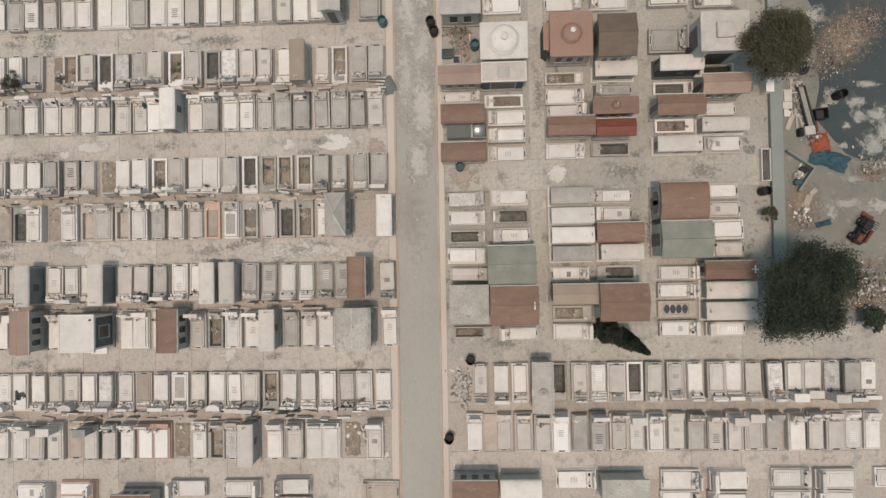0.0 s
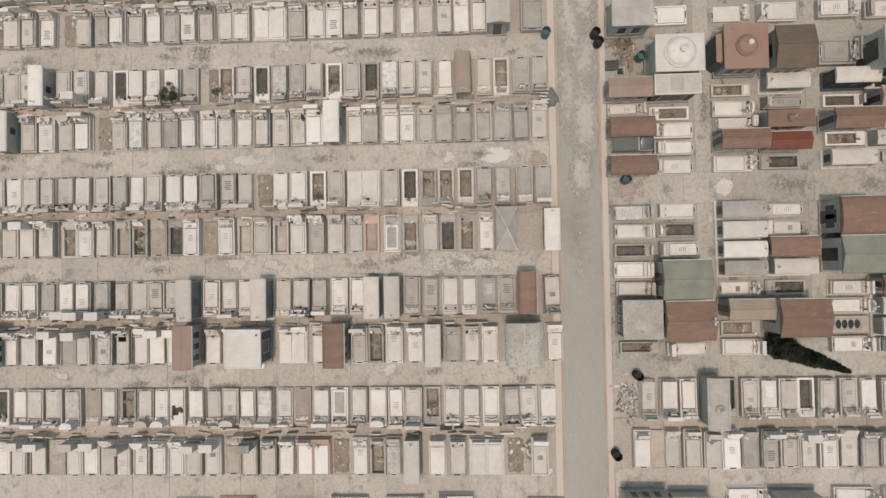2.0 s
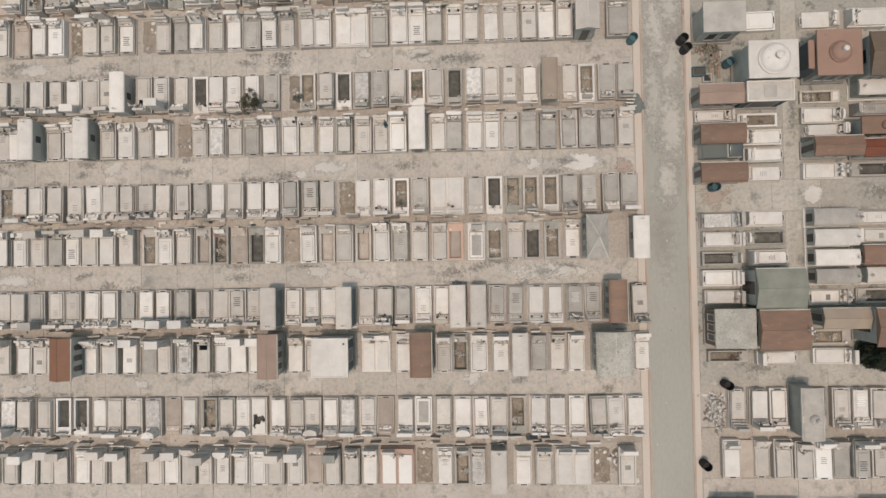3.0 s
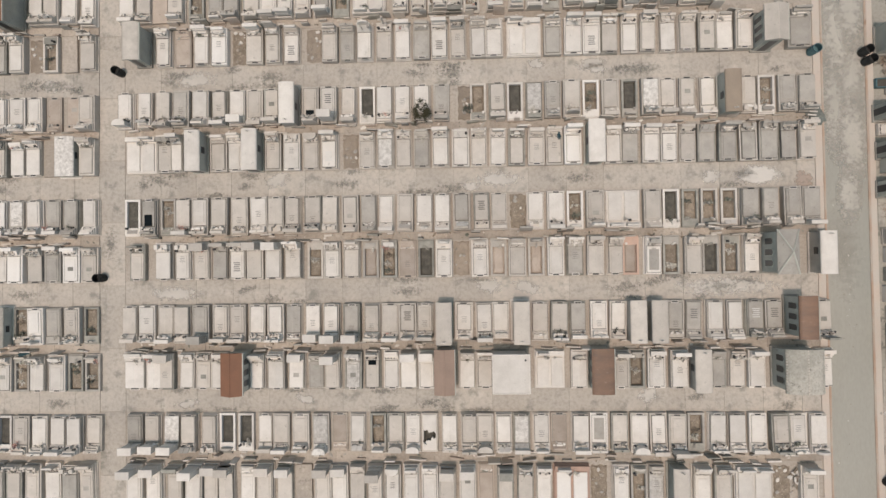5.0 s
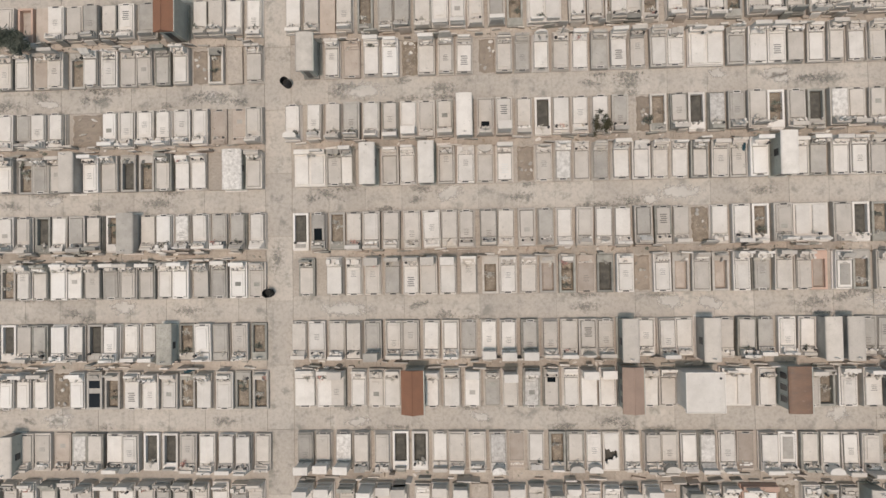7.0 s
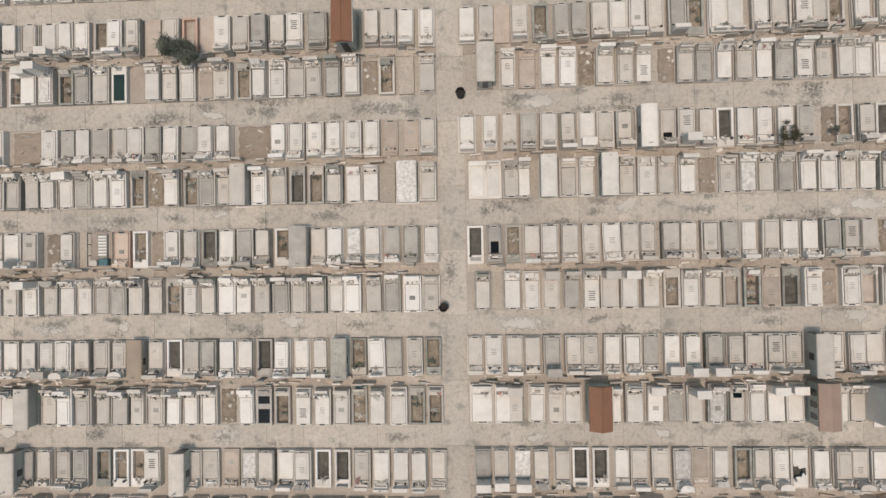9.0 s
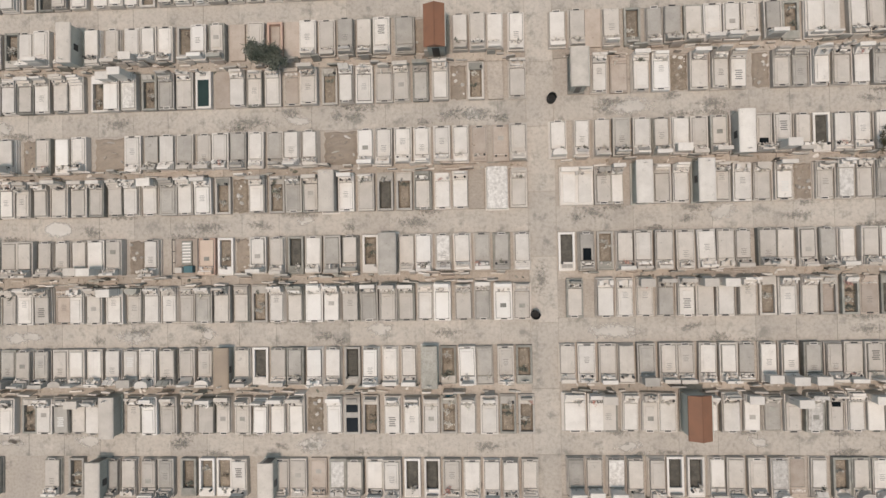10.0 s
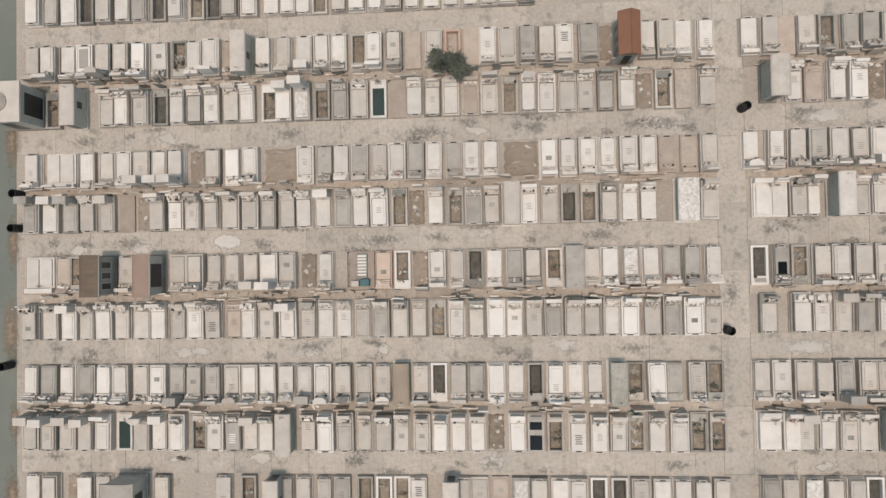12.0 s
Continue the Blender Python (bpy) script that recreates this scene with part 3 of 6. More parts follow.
def tomb(x, y, turn, code, wide):
    """A slab tomb: plinth, slab, head block, headstone and what stands on it."""
    name, tops, bases, labels = LOOKS[code[0]]
    top, base = rng.choice(tops), rng.choice(bases)
    kind = rng.choice(list(PLINTHS)) if code[0] != "n" else "plain"
    slim = wide or rng.uniform(0.96, 1.06)
    tall = {"n": 0.45, "W": 1.1}.get(code[0], 1.0) * rng.choice((0.75, 0.9, 1.0, 1.0, 1.15, 1.3))
    t = new(name, mesh("plinth_" + kind, base, PLINTHS[kind]))
    t.location, t.rotation_euler, t.scale = (x, y, 0), (0, 0, turn + rng.gauss(0, 0.009)), (slim, 1 + rng.gauss(0, 0.015), tall)
    tagged(t, rng.choice(labels) if not "l" in code[1:] else "tomb with carved lines of lettering on its pale slab", "tomb", group="tombs in the rows")
    if code[0] == "n" and rng.random() < 0.5:
        return t
    style = "panel" if code[0] == "F" else rng.choice(("flat", "flat", "wide", "wide", "panel", "panel", "panel", "ridge"))
    piece("slab", "slab_" + style, BRIGHT if code[0] == "F" else top, lambda: bedded(style), t, second=GROOVE_DARK if x * 3.7 % 1 < 0.45 else GROOVE_FAINT)
    if code[0] == "F":
        piece("inset_panel", "inset", GREY, lambda: boxes((-0.3, 0.3, 0.3, 1.62, 0.515, 0.53)), t, label="grey inset panel")
    head = rng.choice(("steps", "steps", "stairs", "stairs", "low", "desk", "twin"))
    hm = rng.choice((top, top, base))
    piece("head_block", "head_" + head, hm, HEADS[head], t)
    z = {"steps": 0.56, "stairs": 0.52, "low": 0.54, "desk": 0.80, "twin": 0.52}[head]
    if rng.random() < 0.8 or code[-1] in "tc":
        s = rng.choice(("wall", "wall", "wall", "slab", "arch", "shrine", "shrine", "cross", "book"))
        if "t" in code[1:] or "c" in code[1:]:
            s = "tall" if "t" in code[1:] else "curve"
        piece("headstone", "stone_" + s, rng.choice((top, top, base, WHITE)), STONES[s], t, size=(1, 1, rng.uniform(0.85, 1.3)))
    if rng.random() < 0.85:
        at = (rng.uniform(-0.05, 0.05), 0.02, 0.43)
        piece("flower_holder", "holder", rng.choice((top, WHITE, GREY)), holder, t, at)
        piece("slot", "slot", VASE_DARK, slot, t, at, label="dark slot of the flower holder")
    if "l" in code[1:]:
        piece("inscription", "lines", rng.choice((LETTERS, LETTERS, PALE_LETTERS)), lines, t, (0, -0.5, 0.515))
    elif rng.random() < 0.35:
        if rng.random() < 0.75:
            piece("inscription", "few_lines", LETTERS, few_lines, t, (0, rng.uniform(-0.5, 0.2), 0.512))
        else:
            piece("plaque", "panel_bar", rng.choice((GREY, PLINTH)), panel_bar, t, (0, rng.uniform(-0.6, 0.1), 0.512))
    if rng.random() < 0.9:
        mess, bent = rng.randrange(9), rng.randrange(6)
        tagged(piece("ornament", "ornament%d_%d" % (mess, bent), rng.choice((WHITE, WHITE, BRIGHT, CREAM, GREY)), lambda: marked(ornaments(mess), lambda bm: ironwork(bm, bent)) if bent < 4 else ornaments(mess), t, (0, 2.02, z), size=(rng.choice((-1, 1)), 1, rng.uniform(0.8, 1.5)), second=VASE_DARK), kind="stuff")
    if "H" in code:
        at = 1.05 if top is GREY else (0.3 if "b" in code else 1.55)
        long = 0.75 if top is GREY else 0.32
        # the hole's darkness is painted: a solid black block on the slab
        piece("hole", "hole%d" % round(at * 100), HOLE_BLACK, lambda: boxes((-0.26, 0.26, at, at + long, 0.45, 0.536), bevel=0), t, label="black block painted as a square hole in the slab")
    dress(t, z)
    return t


OPEN = {
    "s": ("earth_grave", (PLINTH, GREY, PLINTH_PALE), SOIL, "concrete-edged grave filled with dry brown soil"),
    "S": ("earth_grave", (WHITE, BRIGHT), SOIL, "white-edged grave filled with dry soil and dead plants"),
    "d": ("sunken_grave", (GREY, PLINTH), DARK_SOIL, "concrete-edged grave with a dark sunken bed"),
    "D": ("sunken_grave", (WHITE, BRIGHT), DARK_SOIL, "white-framed grave with a dark sunken bed"),
    "K": ("polished_grave", (WHITE,), GLASS_DARK, "white-framed grave with a dark polished stone top"),
    "B": ("broken_tomb", (PLINTH_PALE, WHITE, GREY), DARK_SOIL, "broken tomb with a dark hole between two slab pieces"),
    "k": ("glazed_grave", (GREY, PLINTH_PALE), GRAVE_PANE, "concrete-edged grave with two dark panes and a crossbar"),
    "P": ("earth_grave", (GREY, PLINTH_PALE), TAN, "concrete-edged grave with a pale tan bed"),
    "M": ("mossy_grave", (WHITE,), MOSS, "white-framed grave with a dark mossy bed"),
    "R": ("brick_edged_grave", (PINK,), TAN, "grave with a faded red edging and tan bed"),
}


def broken_slab(foot, seed):
    """What is left of a cover slab, with a jagged broken edge."""
    r = random.Random(seed + 20 * foot)
    end, mid = (0.08, 1.0) if foot else (2.3, 1.85)
    edge = [(0.42 - 0.07 * i, mid + (0.30 if foot else -0.34) * (i / 12 if seed % 2 else 1 - i / 12) + r.uniform(-0.13, 0.13)) for i in range(13)]
    bm = bmesh.new()
    f = bm.faces.new([bm.verts.new((x, y, 0.32)) for x, y in [(-0.42, end), (0.42, end), *edge]])
    up = bmesh.ops.extrude_face_region(bm, geom=[f])
    bmesh.ops.translate(bm, vec=(0, 0, 0.09), verts=[v for v in up["geom"] if isinstance(v, bmesh.types.BMVert)])
    bmesh.ops.recalc_face_normals(bm, faces=bm.faces[:])
    return bm


def open_grave(x, y, turn, code, wide):
    """Kerbs round a bed of soil, and what grows or lies in it."""
    name, frames, fill, label = OPEN[code[0]]
    g = new(name, mesh("kerbs", rng.choice(frames), lambda: ring(-0.52, 0.52, 0, 2.4, 0, 0.32, 0.14)))
    g.location, g.rotation_euler, g.scale = (x, y, 0), (0, 0, turn), (wide or 1, 1, rng.uniform(0.7, 1.2))
    tagged(g, label, "grave", group="tombs in the rows")
    k = rng.randrange(3)
    if code[0] == "B":
        cover = rng.choice((CREAM, WHITE))
        for part_of in ("foot", "head"):
            piece("broken_slab", "broken_%s%d" % (part_of, k), cover, lambda: broken_slab(part_of == "foot", k), g)
    if code[0] == "k":
        piece("crossbar", "crossbar", GREY, lambda: boxes((-0.38, 0.38, 1.05, 1.4, 0.1, 0.31)), g)
    if code[0] in "Kk":
        piece("top_slab", "glossy_bed", fill, lambda: boxes((-0.38, 0.38, 0.14, 2.26, 0.05, 0.30)), g)
    else:
        piece("soil_bed", "bed%d" % k, fill, lambda: bed(-0.38, 0.38, 0.14, 2.26, 0.12, 0.06, seed=k), g)
    piece("head_block", "head_low", rng.choice(frames), head_low, g, (0, 0.02, -0.2))
    if rng.random() < 0.6:
        s = rng.choice(("slab", "cross", "arch", "book"))
        piece("headstone", "stone_" + s, rng.choice((GREY, WHITE, PLINTH_PALE)), STONES[s], g, (0, 0.02, -0.18), size=(1, 1, rng.uniform(0.7, 1)))
    if code[0] in "sS":
        for _ in range(rng.choice((1, 2, 3))):
            ob = new("dry_plant", bunch(rng.randrange(4), rng.choice((GREENERY, DRY_FLOWERS, SOIL))))
            ob.location, ob.scale, ob.parent = (rng.uniform(-0.2, 0.2), rng.uniform(0.4, 1.8), 0.1), (1.2, 1.2, 1), g
    dress(g, 0.34, 0.7)
    return g


def well_grave(x, y, turn, code, wide):
    """A low tomb with a row of dark oval wells in its top."""
    g = new("well_tomb", mesh("plinth_plain", TAN, plinth_plain))
    g.location, g.rotation_euler, g.scale = (x, y, 0), (0, 0, turn), (wide or 1, 1, 0.7)
    tagged(g, "low tan tomb with four dark oval wells in its top", "tomb", group="tombs in the rows")
    piece("rim", "well_rim", PLINTH, lambda: ring(-0.36, 0.36, 0.3, 1.95, 0.44, 0.48, 0.05), g)
    for i in range(4):
        piece("well", "well", SHADE_GLASS, lambda: lathe(bmesh.new(), [(0.155, 0.0), (0.155, 0.012), (0.14, 0.02)], sides=16), g, (0, 0.55 + i * 0.38, 0.44), size=(1.9, 1.18, 1))
    piece("rod", "well_rod", VASE_DARK, lambda: boxes((-0.012, 0.012, 0.2, 2.0, 0.49, 0.515), bevel=0), g)
    return g


def ladder_tomb(x, y, turn, code, wide):
    """A broad tan bed with one narrow slab of white rungs, a low rail and a teal box at its head."""
    w = wide / 2
    g = new("railed_grave", data(boxes((-w, w, 0, 2.35, 0, 0.16)), TAN))
    g.location, g.rotation_euler = (x, y, 0), (0, 0, turn)
    tagged(g, "broad tan grave bed with white-runged slab and iron rail", "grave", group="tombs in the rows")
    part("slab", boxes((-0.34, 0.34, 0.15, 1.75, 0.16, 0.3)), PLINTH, g)
    for i in range(7):
        part("rung", boxes((-0.28, 0.28, 0.26 + i * 0.2, 0.38 + i * 0.2, 0.3, 0.325), bevel=0.005), BRIGHT, g)
    part("box", boxes((-0.5, 0.1, 1.8, 2.25, 0.16, 0.55)), TEAL, g, "teal painted box")
    part("headstone", boxes((0.15, 0.62, 1.9, 2.25, 0.16, 0.7)), CREAM, g)
    for side in (-1, 1):
        part("rail", boxes((side * (w - 0.03) - 0.02, side * (w - 0.03) + 0.02, 0.03, 2.32, 0.5, 0.54), *[(side * (w - 0.03) - 0.02, side * (w - 0.03) + 0.02, q, q + 0.04, 0.16, 0.5) for q in (0.05, 0.8, 1.55, 2.26)], bevel=0), VASE_DARK, g)
    return g


def ragged_bed(k):
    """A mound of earth with an uneven rim."""
    bm = bed(-0.5, 0.5, 0.1, 2.3, 0.07, 0.06, 0.1, seed=k + 5)
    for v in bm.verts:
        v.co.x *= 1 + 0.14 * noise.noise((v.co.y * 3.2, k * 3.7, 0 if v.co.x > 0 else 9))
        v.co.y += 0.12 * noise.noise((v.co.x * 3.6, k * 5.1, 0 if v.co.y > 1.2 else 9))
    return bm


def earth_plot(x, y, turn, code, wide):
    """A plot with no tomb: a low uneven mound of earth with stones on it."""
    k = rng.randrange(4)
    w = wide or 1.0
    g = new("earth_plot", mesh("mound%d" % k, rng.choice((SOIL, SANDY, SANDY)), lambda: ragged_bed(k)))
    g.location, g.rotation_euler, g.scale = (x, y, 0), (0, 0, turn), (w, 1, 1)
    tagged(g, "bare earth plot with scattered stones between tombs", "earth plot")
    for _ in range(rng.randrange(5, 10)):
        j = rng.randrange(3)
        a = rng.uniform(0.05, 0.16)
        piece("stone", "rock%d" % j, rng.choice((RUBBLE, WHITE, GREY)), lambda: rock(j), g, (rng.uniform(-0.42, 0.42), rng.uniform(0.2, 2.2), 0.1), rng.uniform(0, 6), (a / w, a * 1.3, a))
    return g


def rock(seed):
    bm = bmesh.new()
    bmesh.ops.create_icosphere(bm, subdivisions=1, radius=1.0)
    r = random.Random(seed)
    for v in bm.verts:
        v.co *= r.uniform(0.6, 1.15)
        v.co.z *= 0.7
    return bm


def double_tomb(x, y, turn, code, wide):
    """Two slabs side by side on one broad base."""
    pink = code[0] == "X"
    w = (wide or 2.1) / 2
    t = new("double_tomb", mesh("double_base", PINK if pink else WHITE, lambda: boxes((-1, 1, 0, 2.45, 0, 0.2), (-0.95, 0.95, 0.05, 2.4, 0.2, 0.34), (-0.95, 0.95, 2.1, 2.4, 0.34, 0.62))))
    t.location, t.rotation_euler, t.scale = (x, y, 0), (0, 0, turn), (w, 1, 1)
    tagged(t, "broad double tomb with two white slabs on a %s base" % ("pink" if pink else "white"), "tomb", group="tombs in the rows")
    for s in (-0.46, 0.46):
        piece("slab", "double_slab", BRIGHT if pink else WHITE, lambda: boxes((-0.38, 0.38, 0.14, 1.98, 0.33, 0.44), bevel=0.02), t, (s, 0, 0))
        if rng.random() < 0.7:
            piece("headstone", "stone_slab", WHITE, stone_slab, t, (s, 0.02, 0))
    dress(t, 0.62)
    return t


def vault_tomb(x, y, turn, code, wide, high=1.45, roof=None, long=2.55, wall=None):
    """A tall tomb with a low barrel roof, a door panel and a cornice."""
    h, w = {"s": 1.1, "h": 1.65, "b": 1.65}.get(code[1:], high), (wide or 0.96) / 2
    t = new("vault_tomb", data(boxes((-w - 0.06, w + 0.06, -0.06, long + 0.02, 0, 0.14), (-w + 0.03, w - 0.03, 0, long - 0.04, 0.14, h)), wall or (WALL_GREY if rng.random() < 0.7 else WALL_PALE)))
    t.location, t.rotation_euler = (x, y, 0), (0, 0, turn)
    tagged(t, "tall walled tomb with a low rounded roof", "tomb", group="tombs in the rows")
    arc = [((w + 0.03) * math.cos(a), h + 0.16 * math.sin(a)) for a in np.linspace(0, math.pi, 11)]
    part("roof", prism(bmesh.new(), [(-w - 0.03, h - 0.05), (w + 0.03, h - 0.05), *arc[:-1], arc[-1]], "y", -0.08, long + 0.02), roof or (BEIGE_ROOF if "n" in code[1:] else WHITE if "b" in code else rng.choice((WHITE, CREAM, CREAM))), t, "pale rounded roof")
    if roof:
        part("step", boxes((-w - 0.12, w + 0.12, -0.14, long + 0.08, 0, 0.1)), wall or WHITE, t, "low step round the tomb")
    part("door", boxes((-w * 0.5, w * 0.5, -0.03, 0.02, 0.2, h - 0.25)), SHADE_GLASS, t, "dark door panel")
    # the east wall's shade is painted with a dark panel
    if "h" in code:
        part("side_panel", boxes((-w + 0.012, -w + 0.05, 0.1, long - 0.15, 0.2, h - 0.08)), WALL_SHADE, t, "slate-grey panel painting the shade of the east side")
    if "b" not in code:
        part("cross", boxes((-0.03, 0.03, long - 0.2, long - 0.15, h + 0.1, h + 0.55), (-0.15, 0.15, long - 0.2, long - 0.15, h + 0.34, h + 0.40)), WHITE, t)
    for s in (-1, 1):
        if rng.random() < 0.7:
            xs = sorted((s * (w - 0.03), s * (w + 0.0)))
            part("niche", boxes((xs[0] - 0.005, xs[1] + 0.005, long * 0.45, long * 0.62, h * 0.45, h * 0.75)), SHADE_GLASS, t, "small dark window")
    return t


def grave(x, y, turn, code, wide=0):
    c = code[0]
    if c in OPEN:
        return open_grave(x, y, turn, code, wide)
    if c == "Z":
        return ladder_tomb(x, y, turn, code, wide)
    if c == "N":
        return well_grave(x, y, turn, code, wide)
    if c == "e":
        return earth_plot(x, y, turn, code, wide)
    if c in "xX":
        return double_tomb(x, y, turn, code, wide)
    if c == "v":
        return vault_tomb(x, y, turn, code, wide)
    return tomb(x, y, turn, code, wide)


def grave_row(foot, up, plan):
    """One row along x. plan: a letter for the kind (l: carved lines), the place, and after a slash the width. up: the heads lie towards +y."""
    for word in plan.split():
        kind = word.rstrip("-.0123456789/")
        x, _, wide = word[len(kind):].partition("/")
        grave(float(x), foot, 0 if up else math.pi, kind, float(wide or 0))


# ---- the rows of graves, block by block ----
grave_row(24.15, False, "w-54.68 p-53.42 n-52.42 p-51.28 s-49.93 g-48.59 g-47.46 p-46.16 w-45.01 w-43.86 p-42.72 g-41.38 s-40.17 x-38.3/2.21 w-36.26 p-35.08 s-33.9 wl-33.6 p-32.73 s-32.5 s-31.58 w-30.12 p-28.67 w-27.51 s-26.43 p-25.14 w-23.99 p-22.75 w-21.33 p-20.27 w-19.04 p-17.82 p-16.77")
grave_row(18.72, True, "w-52.13 n-50.84 w-49.52 W-48.29 e-47.05 p-45.94 p-44.68 wl-43.5 e-42.02 p-40.93 g-39.76 w-38.6 p-37.33 w-36.1 g-34.88 wl-33.7 p-32.49 w-31.17 w-30.15 x-28.23/2.21 g-26.4 w-25.1 wl-23.93 p-22.79 w-21.51 p-20.38 w-19.08 p-17.86 p-16.64 w-15.53 w-14.39 g-10.96/1.32")
grave_row(17.06, False, "wc-54.78 w-53.29 p-52.04 g-50.84 w-49.56 p-48.36 wt-47.13 p-45.98 p-44.8 v-43.52 pH-42.18 wlt-41.01 p-39.7 D-38.5 w-37.35 w-36.16 w-34.91 g-33.62 e-32.04 s-31.24 p-30 D-28.85 r-27.62 g-26.43 p-25.25 S-24 p-22.8 d-21.53 r-20.29 p-19.17 p-17.95 w-16.66 vn-15.51 p-14.14 S-13.01 g-11.74 g-10.55")
grave_row(11.63, True, "x-53.66/2.13 p-51.99 w-51.17/0.81 v-49.72 p-48.39 w-47.24 v-45.98 p-44.75 w-43.5 pc-42.25 wl-41.01 e-39.66 p-38.51 r-37.32 p-36.13 g-34.95 w-33.7 w-32.42 p-31.25 w-30.02 p-28.82 p-27.56 p-26.38 W-25.24 vb-23.93/0.99 w-22.65 g-21.62 w-20.29 w-19.17 p-17.98 g-16.8 g-15.55 g-14.21 g-13.01 g-11.78 p-10.63")
grave_row(9.92, False, "D-54.36 gH-53.14 s-51.94 p-50.77 w-49.65 p-48.35 p-47.04 w-45.78 p-44.61 p-43.51 p-42.11 p-40.99 p-39.68 g-38.48 w-37.3 p-36.04 w-34.82 w-33.65 g-32.41 pl-31.14 p-30.01 e-28.75 w-27.64 w-26.38 S-25.14 p-23.89 x-22.13/2.21 p-20.3 D-19.08 s-17.86 s-16.72 S-15.44 g-14.24 g-13.04 g-11.68 g-10.46")
grave_row(4.5, True, "p-53.95 w-52.08 w-50.84 pt-49.6 g-48.34 wl-47.11 pt-45.97 wt-44.75 p-43.43 s-42.04 w-40.91 p-39.64 P-38.38 s-37.16 n-35.97 d-34.76 w-33.59 e-32.46 w-31.26 P-30.07 p-28.88 P-27.66 w-26.44 g-25.2 p-23.95 p-22.65 R-21.66 F-20.3 s-19.11 p-17.79 d-16.65 s-15.41 w-14.14 v-10.06")
grave_row(2.86, False, "p-54.48 w-53.31 p-51.99 p-50.87 gt-49.64 p-48.29 p-47.22 w-45.85 w-44.64 g-43.47 wt-42.19 wt-40.96 gt-39.62 p-38.32 p-37.13 pl-35.99 p-34.86 vh-33.6 w-32.34 w-31.07 w-29.99 p-27.48 p-26.26 g-25.09 w-23.78 w-22.55 v-21.55 v-20.25 g-19.02 gl-17.81 w-16.53 w-15.33 gl-14.06 gl-12.94 p-10.06")
grave_row(-2.68, True, "w-54.11/1.4 w-52.75 pt-52.05 w-50.66 p-49.47 w-48.4 w-45.89 wl-44.6 wt-43.32 g-42.01 pt-40.89 r-39.58 pH-38.32 w-37.07 wt-35.96 wt-34.79 w-32.21 p-31.05 x-26.93/1.91 w-25.08 p-22.51 s-21.46 w-20.24 w-18.85 v-17.69 g-16.43 p-15.23 w-14.04 w-9.91")
grave_row(-4.25, False, "gt-54.13 pt-52.97 rt-51.61 p-50.46 p-49.12 D-47.97 D-46.72 w-45.43 p-44.34 p-43.06 rc-41.75 n-40.56 w-39.33 s-38 pc-36.86 wc-35.73 B-34.67 w-33.39 p-32.12 pc-31.11 w-29.93 r-28.78 w-27.53 n-26.36 w-25.05 F-23.89 p-22.59 wlc-21.36 w-20.21 p-19.04 s-17.83 w-16.52 w-15.32 w-14.06 p-12.77 w-11.69 w-10.41")
grave_row(-9.95, True, "wt-54.16 wt-52.88 p-51.45 wt-50.19 pt-49.08 plt-48.01 w-46.61 pt-45.47 pt-44.15 n-42.92 pt-41.61 wt-40.57 p-39.38 pt-38.2 wc-37.1 w-35.89 w-34.69 pt-33.6 wt-32.26 n-31.07 pt-29.85 p-28.6 w-27.42 X-25.65/2.28 e-23.89 w-22.56 s-21.44 r-20.4 v-19.15 w-17.57 p-16.26 x-14.39/2.28 e-12.52 p-11.01")
grave_row(24.17, False, "p-101.39 w-100.28 wl-98.94 F-97.8 pc-96.4 p-95.19 W-93.95 w-92.64 s-91.22 w-90.3 w-89 n-88.09/0.74 v-86.82 w-85.52 p-84.17 wt-82.83 w-81.63 w-80.52 s-79.23 W-78.2 p-76.92 n-75.68 p-74.29 R-73.1 n-71.84 w-70.87 p-69.62 g-68.34 p-67.13 wl-66 g-64.49/1.18 e-63.33 w-60.9 p-59.79 w-58.65 w-57.28")
grave_row(18.6, True, "s-100.02 v-98.26 p-96.22 w-95.17 p-93.86 d-92.59 w-91.4 p-90.21 w-89.03 p-87.67 w-86.65 S-85.18 Wt-84.21 rt-82.94 s-81.68 g-80.45 p-79.2 K-77.95 n-76.71 w-75.62 p-74.46 w-73.26 n-72 p-70.82 s-69.5 w-68.36 w-67.19 p-65.89 p-64.73 g-63.5 w-62.22 e-61.07 s-59.93 nt-58.66 p-57.29")
grave_row(16.93, False, "w-101.41 x-99.44/2.13 w-97.68 p-96.24 w-95.16 pt-93.81 wt-92.62 wt-91.47 e-90.17 p-89.03 W-87.71 w-86.46 e-84.51/2.13 w-82.84 g-81.54 w-80.43 g-79.25 p-77.93 w-76.8 g-75.57 w-74.41 g-73.14 w-72 w-70.81 e-68.86/2.13 W-67.16 w-65.93 w-64.7 w-63.48 w-62.19 w-60.98 n-59.78 n-58.4 p-57.31")
grave_row(11.56, True, "gt-101.42 wt-100.16 gt-98.79 p-97.58 pt-96.3 n-94.99 e-93.83 p-92.76 w-91.53 p-90.31 p-89.06 p-87.74 p-86.5 p-85.3 p-83.99 w-82.95 wt-81.65 g-80.29 w-79.19 W-77.98 s-76.7 e-75.61 w-74.35 s-73.09 g-71.94 p-70.76 W-68.45 p-67.15 d-65.92 s-64.69 p-63.47 w-62.19 w-61.05 n-60.02 p-57.35")
